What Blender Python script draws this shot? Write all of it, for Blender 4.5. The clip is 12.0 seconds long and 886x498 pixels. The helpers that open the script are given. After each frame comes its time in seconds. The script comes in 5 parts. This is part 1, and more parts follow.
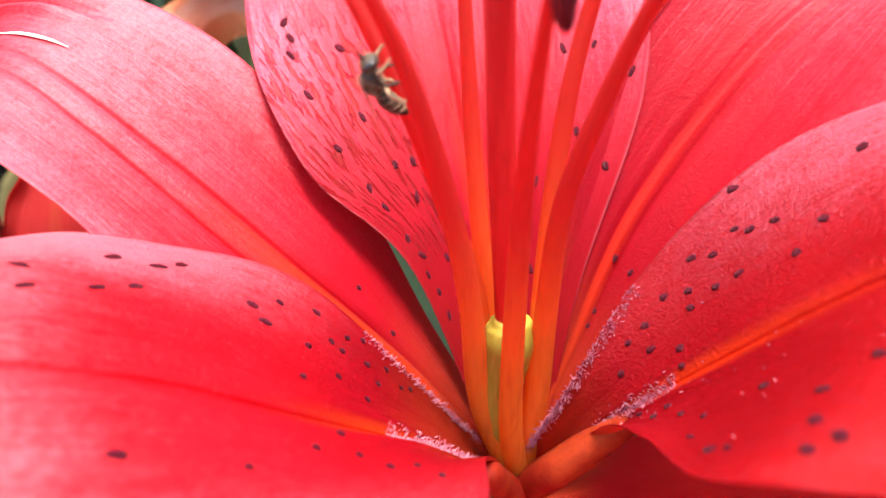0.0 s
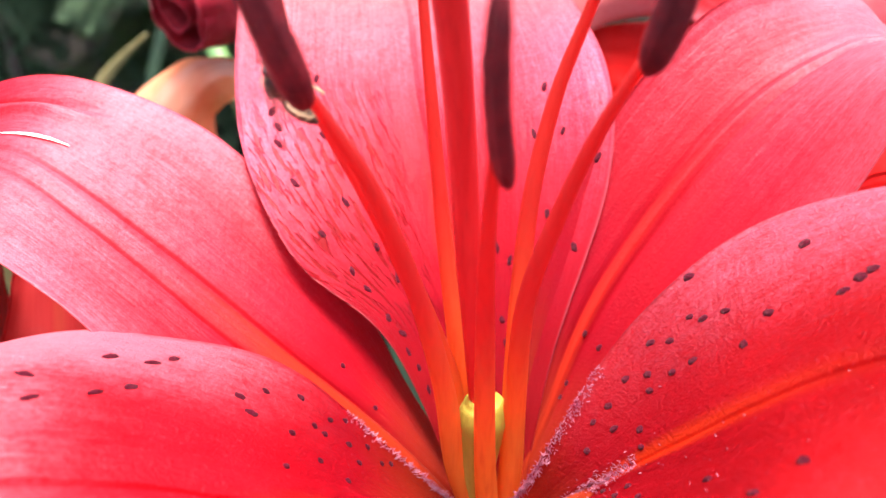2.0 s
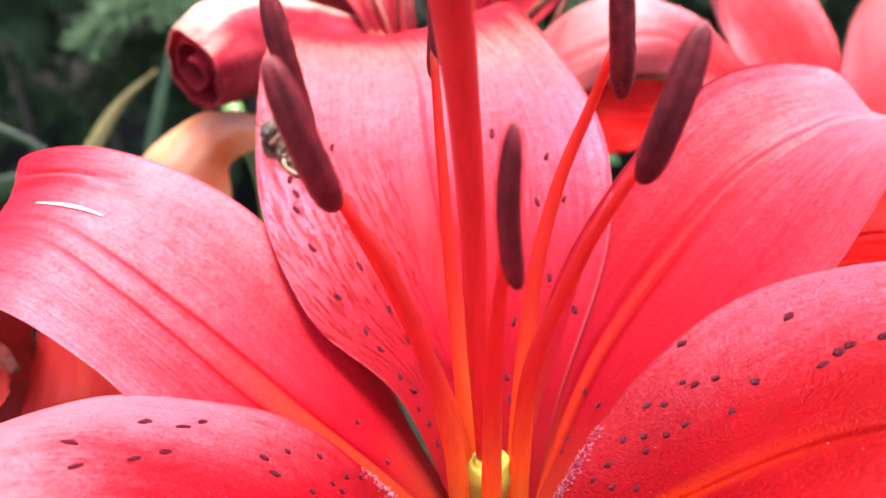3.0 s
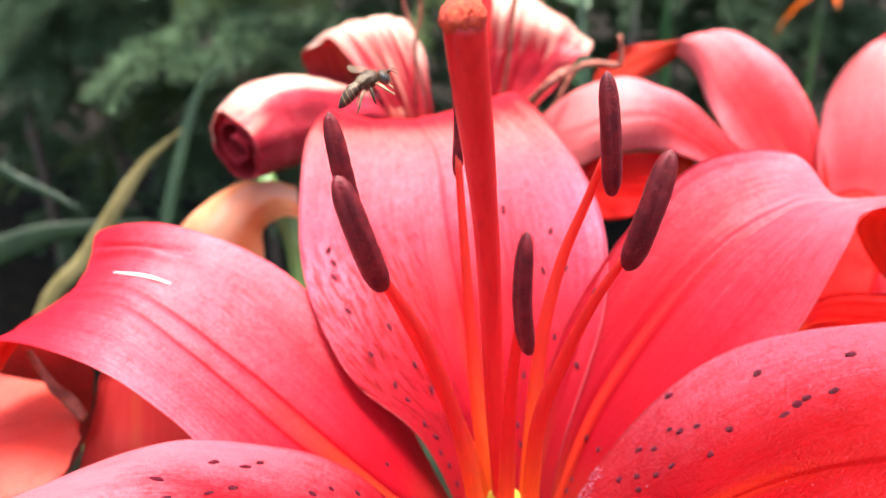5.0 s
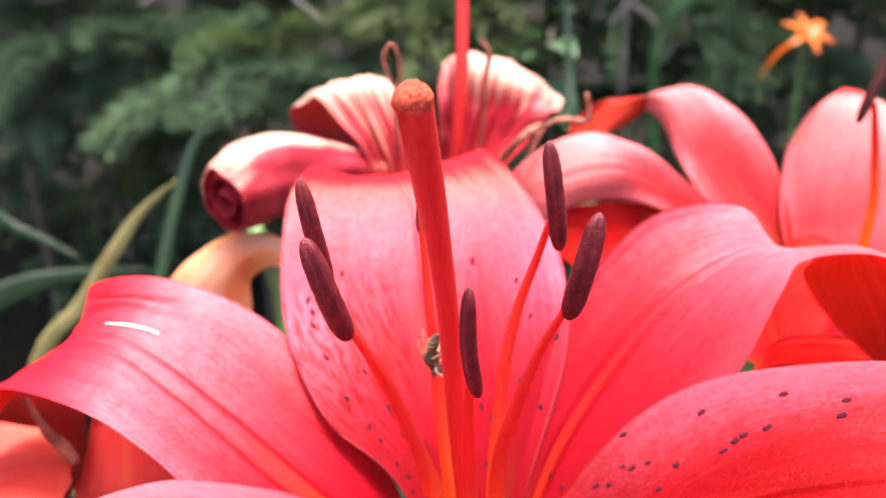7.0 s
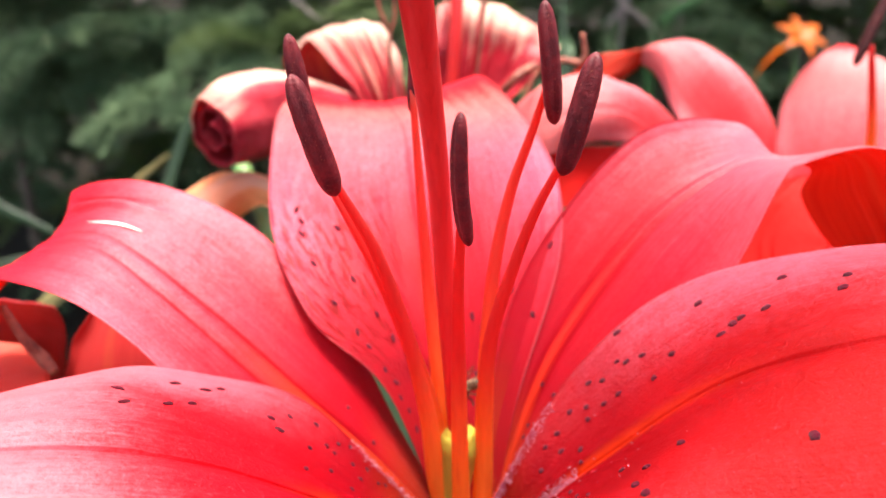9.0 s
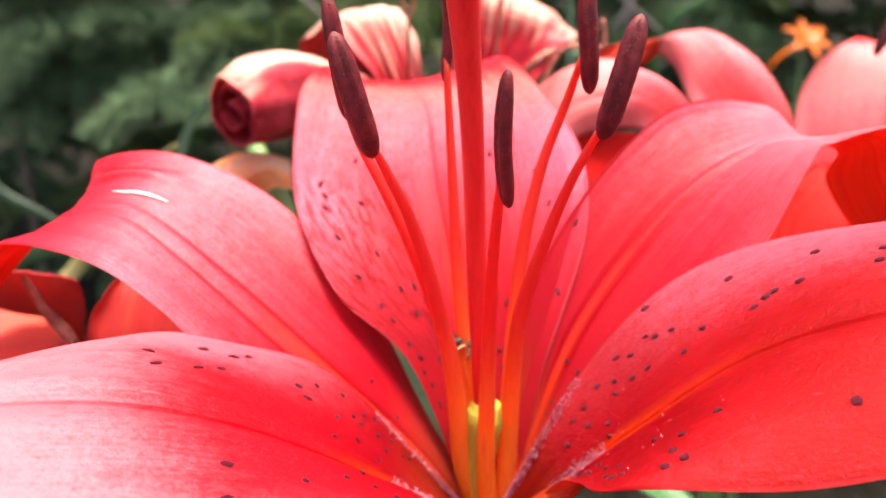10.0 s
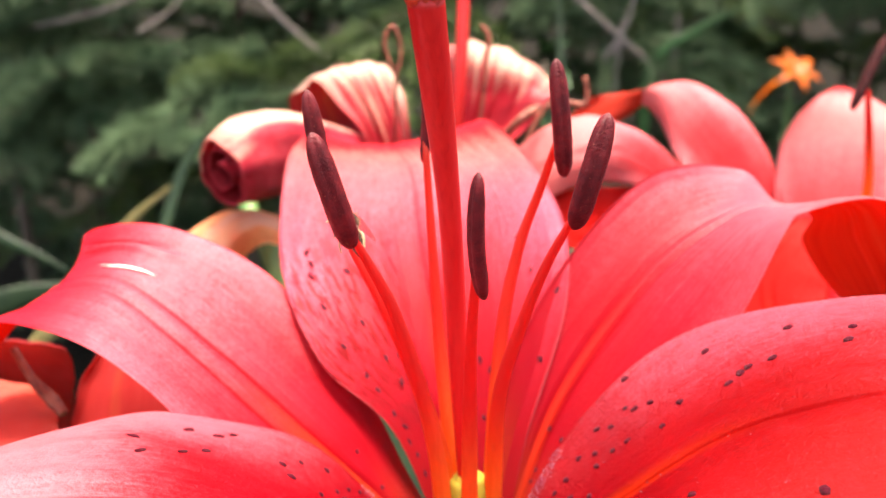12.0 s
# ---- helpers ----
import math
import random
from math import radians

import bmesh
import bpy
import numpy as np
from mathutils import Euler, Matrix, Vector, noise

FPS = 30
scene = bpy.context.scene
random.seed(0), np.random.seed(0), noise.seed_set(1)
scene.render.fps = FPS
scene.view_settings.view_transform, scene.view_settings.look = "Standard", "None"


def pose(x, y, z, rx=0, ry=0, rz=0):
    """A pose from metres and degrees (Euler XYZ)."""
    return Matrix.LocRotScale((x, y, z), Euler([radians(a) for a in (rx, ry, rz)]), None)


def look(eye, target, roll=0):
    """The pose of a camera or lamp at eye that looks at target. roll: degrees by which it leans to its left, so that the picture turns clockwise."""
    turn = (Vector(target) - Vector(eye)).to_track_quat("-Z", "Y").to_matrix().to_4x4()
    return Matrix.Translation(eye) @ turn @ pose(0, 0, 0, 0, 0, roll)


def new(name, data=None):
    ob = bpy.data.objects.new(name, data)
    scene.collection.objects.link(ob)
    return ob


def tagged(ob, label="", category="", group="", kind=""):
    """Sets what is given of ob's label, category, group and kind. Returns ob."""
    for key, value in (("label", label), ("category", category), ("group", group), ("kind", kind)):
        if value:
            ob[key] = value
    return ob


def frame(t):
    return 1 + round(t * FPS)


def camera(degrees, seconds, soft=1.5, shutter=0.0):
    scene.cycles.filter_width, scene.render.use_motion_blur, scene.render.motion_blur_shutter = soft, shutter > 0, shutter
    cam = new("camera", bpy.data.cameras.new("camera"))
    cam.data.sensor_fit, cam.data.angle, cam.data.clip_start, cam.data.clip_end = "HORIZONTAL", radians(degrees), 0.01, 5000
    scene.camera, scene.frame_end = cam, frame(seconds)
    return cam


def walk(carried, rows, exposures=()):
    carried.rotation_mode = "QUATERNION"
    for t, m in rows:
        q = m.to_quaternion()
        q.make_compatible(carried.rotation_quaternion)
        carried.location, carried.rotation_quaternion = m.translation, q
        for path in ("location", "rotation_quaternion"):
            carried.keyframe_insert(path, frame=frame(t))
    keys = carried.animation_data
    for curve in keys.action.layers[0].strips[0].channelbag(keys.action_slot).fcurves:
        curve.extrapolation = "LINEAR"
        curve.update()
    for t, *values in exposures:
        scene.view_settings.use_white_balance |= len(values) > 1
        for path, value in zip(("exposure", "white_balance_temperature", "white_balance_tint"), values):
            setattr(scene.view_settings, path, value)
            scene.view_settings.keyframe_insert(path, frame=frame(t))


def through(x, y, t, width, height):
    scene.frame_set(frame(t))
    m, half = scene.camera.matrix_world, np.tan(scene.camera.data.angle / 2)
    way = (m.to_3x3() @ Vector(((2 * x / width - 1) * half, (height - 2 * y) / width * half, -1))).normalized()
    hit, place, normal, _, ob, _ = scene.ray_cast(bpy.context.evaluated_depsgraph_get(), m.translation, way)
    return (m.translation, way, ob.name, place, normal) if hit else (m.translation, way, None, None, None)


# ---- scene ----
cam = camera(60.8, 12.0)
METRES, EYE, TILT, LEAN, TURN = 0.085, 0.75, -32.0, 0.0, 0.0
ROWS = [
    (0.0, 0.0, 0.0, 0.0, 0.0, 0.0, -0.0),
    (0.5, 0.0213, -0.002, 0.0015, 0.08, -0.0, 0.29),
    (1.0, 0.0217, -0.0179, 0.0087, 0.59, 0.12, 0.18),
    (1.5, 0.0099, -0.045, 0.0484, 0.3, 0.4, 0.12),
    (2.0, 0.0369, -0.0625, 0.0919, 0.38, 0.87, 0.61),
    (2.5, 0.04, -0.0852, 0.1232, 0.4, 1.43, 0.63),
    (3.0, 0.0232, -0.132, 0.1525, 0.27, 2.44, 0.46),
    (5.0, -0.0001, -0.3097, 0.1762, 0.62, 5.85, 0.4),
    (5.5, 0.041, -0.357, 0.1932, 0.64, 6.99, 0.57),
    (6.0, 0.0458, -0.3851, 0.2019, 0.42, 7.92, 0.57),
    (6.5, 0.0557, -0.3944, 0.1913, 0.54, 8.55, 0.9),
    (7.0, 0.0492, -0.4055, 0.1785, 0.48, 9.06, 0.92),
    (9.0, 0.0506, -0.343, -0.0094, -0.13, 10.07, 0.26),
    (9.5, 0.0357, -0.3304, -0.0402, -0.01, 10.11, 0.06),
    (10.0, 0.0046, -0.3299, -0.0531, -0.35, 10.14, -0.59),
    (10.5, 0.0292, -0.3161, -0.0561, -0.28, 10.21, 0.04),
    (11.0, 0.025, -0.3311, -0.0449, -0.33, 10.79, -0.24),
    (11.5, 0.0453, -0.3468, -0.0153, -0.46, 11.39, 0.04),
    (12.0, 0.0275, -0.3679, 0.0177, -0.49, 12.13, 0.05),
]
EXPOSURES = [(0.0, 1.92, 6430, 10), (1.5, 2.0, 6330, 11), (2.5, 2.1, 6050, 12), (3.2, 2.1, 6100, 11), (5.0, 2.05, 6350, 10), (6.5, 2.13, 6420, 10), (9.0, 2.02, 6780, 10), (12.0, 2.08, 7250, 10)]
walk(cam, [(t, pose(0, 0, EYE, TILT, LEAN, TURN) @ pose(METRES * x, METRES * y, METRES * z, 90 + pitch, roll, yaw)) for t, x, y, z, yaw, pitch, roll in ROWS], EXPOSURES)

cam.data.dof.use_dof = True
cam.data.dof.focus_distance = 0.077
cam.data.dof.aperture_fstop = 25.0

# ---- daylight ----
SUN_FROM = Vector((0.06, -0.04, 0.97)).normalized()
world = bpy.data.worlds.new("daylight")
scene.world = world
world.use_nodes = True
wn = world.node_tree.nodes
sky = wn.new("ShaderNodeTexSky")
sky.sky_type = "NISHITA"
sky.sun_disc = False
sky.sun_elevation = math.asin(SUN_FROM.z)
sky.sun_rotation = math.atan2(SUN_FROM.x, SUN_FROM.y)
sky.dust_density = 6.0
sky.ozone_density = 0.6
wn["Background"].inputs["Strength"].default_value = 0.115
world.node_tree.links.new(sky.outputs[0], wn["Background"].inputs["Color"])
sun = new("sun", bpy.data.lights.new("sun", "SUN"))
sun.data.energy = 2.8
sun.data.angle = radians(18)
sun.data.color = (1.0, 0.96, 0.9)
sun.matrix_basis = look((0, 0, 3), Vector((0, 0, 3)) - SUN_FROM)


# ---- materials ----
class Nodes:
    """A node material and a few short ways to wire it."""

    def __init__(self, name):
        self.mat = bpy.data.materials.new(name)
        self.mat.use_nodes = True
        self.tree = self.mat.node_tree
        self.bsdf = self.tree.nodes["Principled BSDF"]
        self.out = self.tree.nodes["Material Output"]

    def node(self, kind):
        return self.tree.nodes.new("ShaderNode" + kind)

    def put(self, socket, value):
        if isinstance(value, bpy.types.NodeSocket):
            self.tree.links.new(value, socket)
        else:
            socket.default_value = value

    def math(self, operation, a, b=0.0, c=0.0):
        n = self.node("Math")
        n.operation = operation
        for socket, value in zip(n.inputs, (a, b, c)):
            self.put(socket, value)
        return n.outputs[0]

    def ramp(self, value, lo, hi, a=0.0, b=1.0):
        n = self.node("MapRange")
        n.interpolation_type = "SMOOTHSTEP"
        for socket, v in zip(n.inputs, (value, lo, hi, a, b)):
            self.put(socket, v)
        return n.outputs[0]

    def mix(self, f, a, b, blend="MIX"):
        n = self.node("Mix")
        n.data_type, n.blend_type = "RGBA", blend
        self.put(n.inputs[0], f)
        self.put(n.inputs[6], a)
        self.put(n.inputs[7], b)
        return n.outputs[2]

    def noise(self, vector, scale, detail=3.0, rough=0.55):
        n = self.node("TexNoise")
        if vector is not None:
            self.put(n.inputs["Vector"], vector)
        n.inputs["Scale"].default_value, n.inputs["Detail"].default_value, n.inputs["Roughness"].default_value = scale, detail, rough
        return n.outputs[0]

    def place(self, kind="Object"):
        return self.node("TexCoord").outputs[kind]

    def join(self, x, y, z=0.0):
        n = self.node("CombineXYZ")
        for socket, v in zip(n.inputs, (x, y, z)):
            self.put(socket, v)
        return n.outputs[0]

    def bump(self, height, distance, strength=1.0, normal=None):
        n = self.node("Bump")
        n.inputs["Strength"].default_value, n.inputs["Distance"].default_value = strength, distance
        self.put(n.inputs["Height"], height)
        if normal is not None:
            self.put(n.inputs["Normal"], normal)
        return n.outputs[0]

    def finish(self, colour, rough, normal=None, spec=0.5, glow_through=0.0, through_colour=None, sheen=0.0):
        self.put(self.bsdf.inputs["Base Color"], colour)
        self.put(self.bsdf.inputs["Roughness"], rough)
        self.put(self.bsdf.inputs["Specular IOR Level"], spec)
        self.bsdf.inputs["Sheen Weight"].default_value = sheen
        self.bsdf.inputs["Sheen Roughness"].default_value = 0.45
        self.bsdf.inputs["Sheen Tint"].default_value = (1.0, 0.72, 0.85, 1)
        if normal is not None:
            self.put(self.bsdf.inputs["Normal"], normal)
        if glow_through:
            t = self.node("BsdfTranslucent")
            self.put(t.inputs["Color"], through_colour if through_colour is not None else colour)
            if normal is not None:
                self.put(t.inputs["Normal"], normal)
            m = self.node("MixShader")
            m.inputs[0].default_value = glow_through
            self.tree.links.new(self.bsdf.outputs[0], m.inputs[1])
            self.tree.links.new(t.outputs[0], m.inputs[2])
            self.tree.links.new(m.outputs[0], self.out.inputs["Surface"])
        return self.mat


def petal_inside(name, red, light, orange, throat_end=0.36, wither=0.0, pucker=0.3, pink=0.6, along_edge=None, creases=False, speckle=0.55, sheen=0.06, one_side=False, pale=None, groove=0.85, ends=(0.38, 0.9), relief=0.4, gloss=0.45, top=(0.99, 0.88), deep_shade=0.55, deep_shade_end=0.42, twin=True, through=0.4, furrow=(0.17, 0.12), amber=0.55, dry_lit_from=(0.36, 0.66), centre=0.0, shreds=1.1, margin=0.0, claw=0.6, rim_from=0.15, fade=None, warm=(1.08, 0.92), beads=0.32, glint=(0.66, 0.2), shine=0.1, dull_side=0.12, blood=0.45):
    """Velvety tepal face: lengthwise veins, grooves beside an orange midrib, fine blistered grain."""
    n = Nodes(name)
    s = n.node("SeparateXYZ")
    n.put(s.inputs[0], n.place("UV"))
    u, v = s.outputs[0], s.outputs[1]
    across = n.math("ABSOLUTE", n.math("MULTIPLY_ADD", v, 2.0, -1.0))
    here = n.place()
    veins = n.noise(n.join(n.math("MULTIPLY", u, 3.0), n.math("MULTIPLY", v, 34.0)), 1.0, 4.0, 0.6)
    broad = n.noise(here, 70.0, 3.0)
    wobble = n.math("MULTIPLY_ADD", veins, 0.12, -0.06)
    slow = n.math("MULTIPLY_ADD", n.noise(n.join(n.math("MULTIPLY", u, 9.0), n.math("MULTIPLY", v, 2.0)), 1.0, 2.0), 0.05, -0.025)
    colour = n.mix(n.ramp(broad, 0.3, 0.7), red, light)
    colour = n.mix(n.ramp(veins, 0.5, 0.8, 0.0, 0.4), colour, (0.86, 0.6, 0.65, 1), "MULTIPLY")
    # paler margin and tip: own tint plus sky sheen put into the colour
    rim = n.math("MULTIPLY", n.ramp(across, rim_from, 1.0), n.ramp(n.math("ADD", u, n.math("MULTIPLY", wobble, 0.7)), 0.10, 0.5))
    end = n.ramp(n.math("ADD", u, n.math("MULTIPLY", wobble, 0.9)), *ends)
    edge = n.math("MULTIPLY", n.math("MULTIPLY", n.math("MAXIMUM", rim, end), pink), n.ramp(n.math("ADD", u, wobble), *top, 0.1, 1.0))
    # painted sheen mostly on one half of the face
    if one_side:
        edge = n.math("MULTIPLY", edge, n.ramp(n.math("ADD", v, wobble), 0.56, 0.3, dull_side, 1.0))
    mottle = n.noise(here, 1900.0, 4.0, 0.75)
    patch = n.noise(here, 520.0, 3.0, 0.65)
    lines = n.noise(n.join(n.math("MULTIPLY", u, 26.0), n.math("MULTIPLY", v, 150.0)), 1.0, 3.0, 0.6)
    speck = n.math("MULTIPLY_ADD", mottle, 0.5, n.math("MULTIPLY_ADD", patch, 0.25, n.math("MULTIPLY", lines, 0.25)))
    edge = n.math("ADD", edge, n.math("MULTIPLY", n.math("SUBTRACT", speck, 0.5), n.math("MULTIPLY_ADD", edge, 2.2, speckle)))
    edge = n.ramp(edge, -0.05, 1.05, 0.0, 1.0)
    # glints off the grain, painted as pale specks
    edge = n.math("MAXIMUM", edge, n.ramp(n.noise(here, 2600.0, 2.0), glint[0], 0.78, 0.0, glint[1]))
    painted_sheen = n.mix(n.ramp(u, 0.4, 0.72), pale or (light[0] * 1.08, light[1] * 2 + 0.12, light[2] * 1.6 + 0.145, 1), (pale[0], pale[1] * warm[0], pale[2] * warm[1], 1) if pale else (light[0] * 1.08, light[1] * 2 + 0.15, light[2] + 0.13, 1))
    colour = n.mix(edge, colour, painted_sheen)
    # crimson towards the claw with cup shade painted in, orange stripe on the midrib
    colour = n.mix(n.ramp(n.math("ADD", u, n.math("MULTIPLY", wobble, 1.5)), deep_shade_end, 0.12, 0.0, deep_shade), colour, (0.22, 0.002, 0.009, 1))
    wall = n.math("MULTIPLY_ADD", u, -furrow[1], furrow[0])
    beside = n.math("ABSOLUTE", n.math("MULTIPLY_ADD", v, 2.0, -1.0 - centre))
    bent = n.math("ADD", beside, n.math("ADD", n.math("MULTIPLY", wobble, 0.12), slow))
    streak = n.ramp(n.math("SUBTRACT", n.math("ADD", bent, n.math("MULTIPLY", wobble, 0.5)), wall), 0.0 if twin else 0.04, -0.06)
    streak = n.math("MULTIPLY", streak, n.ramp(n.math("ADD", u, n.math("MULTIPLY", wobble, 1.2)), throat_end, 0.16))
    colour = n.mix(n.math("MULTIPLY", streak, amber), colour, orange)
    # nectary brown at the foot, deepened to stand in for throat shade
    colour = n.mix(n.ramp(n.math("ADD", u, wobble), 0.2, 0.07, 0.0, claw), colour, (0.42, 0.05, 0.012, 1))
    # dark red lines in the grooves; groove shade painted in as a soft halo
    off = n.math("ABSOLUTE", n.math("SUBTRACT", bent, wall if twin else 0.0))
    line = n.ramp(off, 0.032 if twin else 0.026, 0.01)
    groove_shade = n.ramp(off, 0.12, 0.0, 0.0, 0.26)
    line = n.math("MULTIPLY", n.math("MAXIMUM", line, groove_shade), n.math("MULTIPLY", n.ramp(n.math("ADD", u, wobble), *(fade or (0.6 if twin else 0.9, 0.4))), n.ramp(u, 0.1, 0.2)))
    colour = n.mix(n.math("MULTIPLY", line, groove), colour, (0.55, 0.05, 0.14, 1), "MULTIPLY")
    # thin pale rim: light caught by the petal's edge, put into the colour
    rim_light = n.math("MULTIPLY", n.ramp(n.math("ADD", across, n.math("MULTIPLY", wobble, 0.05)), 0.982, 0.993), n.ramp(u, 0.1, 0.2, 0.0, margin))
    colour = n.mix(rim_light, colour, (0.86, 0.38, 0.42, 1))
    fine_dark = n.ramp(n.noise(n.join(n.math("MULTIPLY", u, 7.0), n.math("MULTIPLY", v, 90.0)), 1.0, 3.0), 0.52, 0.72, 0.0, 0.24)
    colour = n.mix(fine_dark, colour, (0.74, 0.35, 0.42, 1), "MULTIPLY")
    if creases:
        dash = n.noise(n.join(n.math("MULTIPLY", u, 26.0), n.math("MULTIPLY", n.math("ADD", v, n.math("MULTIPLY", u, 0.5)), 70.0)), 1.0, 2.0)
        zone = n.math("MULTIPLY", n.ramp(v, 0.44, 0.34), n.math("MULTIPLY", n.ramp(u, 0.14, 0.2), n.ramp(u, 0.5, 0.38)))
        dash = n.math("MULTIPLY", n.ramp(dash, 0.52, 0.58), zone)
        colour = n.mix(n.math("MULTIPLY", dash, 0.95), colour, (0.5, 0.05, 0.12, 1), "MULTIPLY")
    if wither:
        # dry cream streaks, with white highlights on the tops painted in
        shred = n.noise(n.join(n.math("MULTIPLY", u, 2.0), n.math("MULTIPLY", v, 15.0)), 1.0, 5.0)
        axis = n.math("MULTIPLY_ADD", n.math("ABSOLUTE", n.math("SUBTRACT", v, along_edge[0])), -along_edge[1], 1.0) if along_edge else u
        dry_lit = n.ramp(n.math("ADD", axis, n.math("MULTIPLY_ADD", shred, shreds, -0.5 * shreds + 0.05)), *((0.5, 0.8) if along_edge else dry_lit_from), 0.0, wither)
        dry_lit = n.math("MULTIPLY", dry_lit, n.ramp(n.noise(here, 55.0, 2.0), 0.3, 0.55, 0.35, 1.0))
        dry_lit = dry_lit if along_edge else n.math("MULTIPLY", dry_lit, n.ramp(n.math("ADD", u, n.math("MULTIPLY", shred, 0.3)), 1.12, 0.85))
        colour = n.mix(dry_lit, colour, (0.88, 0.6, 0.46, 1))
    grain = n.noise(here, 3000.0, 2.0)
    ribs = n.noise(n.join(n.math("MULTIPLY", u, 5.0), n.math("MULTIPLY", v, 60.0)), 1.0, 3.0)
    blister = n.noise(n.join(n.math("MULTIPLY", u, 30.0), n.math("MULTIPLY", v, 46.0)), 1.0, 2.0)
    normal = n.bump(ribs, 0.0004, 0.12)
    normal = n.bump(blister, 0.0004, pucker, normal)
    normal = n.bump(mottle, 0.0003, beads, normal)
    normal = n.bump(grain, 0.0002, relief, normal)
    if creases:
        normal = n.bump(n.math("MULTIPLY", dash, -1.0), 0.0003, 0.8, normal)
    rough = n.ramp(mottle, 0.3, 0.7, 0.34, 0.48)
    glow = n.mix(blood, colour, (0.92, 0.03, 0.025, 1))
    return n.finish(colour, rough, normal, n.math("MULTIPLY", n.ramp(edge, 0.0, 0.8, shine, gloss), n.math("MULTIPLY_ADD", line, -0.7, 1.0)), through, glow, sheen)


def petal_outside(name, red, pale, claw=0.6, through=0.58):
    n = Nodes(name)
    s = n.node("SeparateXYZ")
    n.put(s.inputs[0], n.place("UV"))
    u, v = s.outputs[0], s.outputs[1]
    veins = n.noise(n.join(n.math("MULTIPLY", u, 3.0), n.math("MULTIPLY", v, 40.0)), 1.0, 4.0, 0.6)
    colour = n.mix(n.ramp(veins, 0.3, 0.8, 0.15, 0.75), red, pale)
    rib = n.ramp(n.math("ABSOLUTE", n.math("MULTIPLY_ADD", v, 2.0, -1.0)), 0.14, 0.02)
    colour = n.mix(n.math("MULTIPLY", rib, 0.25), colour, (0.55, 0.12, 0.04, 1))
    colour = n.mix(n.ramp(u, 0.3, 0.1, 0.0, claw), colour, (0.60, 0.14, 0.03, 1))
    normal = n.bump(veins, 0.0006, 0.2)
    return n.finish(colour, 0.45, normal, 0.4, through, colour, 0.05)


def plain(name, a, b, scale, rough, bump=0.0, spec=0.5, through=0.0, stretch=(1, 1, 1), sheen=0.0):
    """Two-tone noise material in object space."""
    n = Nodes(name)
    m = n.node("Mapping")
    n.put(m.inputs[0], n.place())
    m.inputs["Scale"].default_value = stretch
    f = n.noise(m.outputs[0], scale, 4.0, 0.6)
    fine = n.noise(m.outputs[0], scale * 6, 3.0, 0.6)
    colour = n.mix(n.ramp(f, 0.3, 0.7), a, b)
    colour = n.mix(n.ramp(fine, 0.45, 0.8, 0.0, 0.35), colour, (a[0] * 0.6, a[1] * 0.6, a[2] * 0.6, 1))
    normal = n.bump(fine, bump, 0.7) if bump else None
    return n.finish(colour, rough, normal, spec, through, colour, sheen)


RED_IN = petal_inside("petal_red", (0.55, 0.003, 0.013, 1), (0.68, 0.008, 0.028, 1), (0.80, 0.05, 0.008, 1), ends=(0.22, 0.55), pink=0.72, pale=(0.73, 0.14, 0.2, 1), deep_shade=0.85, deep_shade_end=0.54, furrow=(0.1, 0.07), throat_end=0.36, amber=0.42, centre=-0.22, fade=(0.48, 0.2), groove=0.5, warm=(1.15, 0.85))
RED_TORN = petal_inside("petal_torn_red", (0.55, 0.003, 0.013, 1), (0.68, 0.008, 0.028, 1), (0.80, 0.06, 0.008, 1), ends=(0.2, 0.55), pink=0.7, pale=(0.74, 0.145, 0.2, 1), top=(0.62, 0.42), throat_end=0.38, deep_shade=0.7, deep_shade_end=0.42, centre=0.1)
# right petal: its shade put into a darker red than its twin's
RED_SHADED = petal_inside("petal_shaded_red", (0.27, 0.0015, 0.002, 1), (0.35, 0.004, 0.005, 1), (0.74, 0.05, 0.004, 1), throat_end=0.5, pink=0.72, sheen=0.0, one_side=True, dull_side=0.12, glint=(0.6, 0.3), shine=0.12, pale=(0.5, 0.075, 0.135, 1), twin=False, deep_shade=0.7, deep_shade_end=0.6, furrow=(0.13, 0.1), amber=0.7, groove=0.7, speckle=1.0, gloss=0.5, pucker=0.25, beads=0.75)
RED_SHEEN = petal_inside("petal_red_sheen", (0.54, 0.003, 0.009, 1), (0.66, 0.007, 0.018, 1), (0.82, 0.07, 0.006, 1), pink=1.0, ends=(0.38, 0.68), rim_from=0.32, glint=(0.6, 0.3), shine=0.06, beads=0.6, relief=0.5, gloss=0.6, speckle=0.85, sheen=0.0, pale=(0.76, 0.155, 0.215, 1), twin=False, deep_shade=0.75, deep_shade_end=0.58, furrow=(0.12, 0.1), throat_end=0.34, amber=0.7)
RED_PUCKERED = petal_inside("petal_red_puckered", (0.58, 0.005, 0.016, 1), (0.70, 0.016, 0.034, 1), (0.80, 0.06, 0.008, 1), pucker=0.45, pink=0.58, creases=True, groove=0.6, twin=False, relief=0.25, gloss=0.32, top=(0.71, 0.62), ends=(0.28, 0.62), pale=(0.74, 0.14, 0.25, 1), deep_shade=0.85, deep_shade_end=0.5, margin=0.14, claw=0.1, furrow=(0.12, 0.1), warm=(1.42, 0.58))
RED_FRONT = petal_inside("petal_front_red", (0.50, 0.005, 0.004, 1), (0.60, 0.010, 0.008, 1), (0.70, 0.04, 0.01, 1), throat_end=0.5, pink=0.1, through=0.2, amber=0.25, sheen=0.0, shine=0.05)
RED_OUT = petal_outside("petal_red_back", (0.55, 0.026, 0.013, 1), (0.76, 0.08, 0.035, 1))
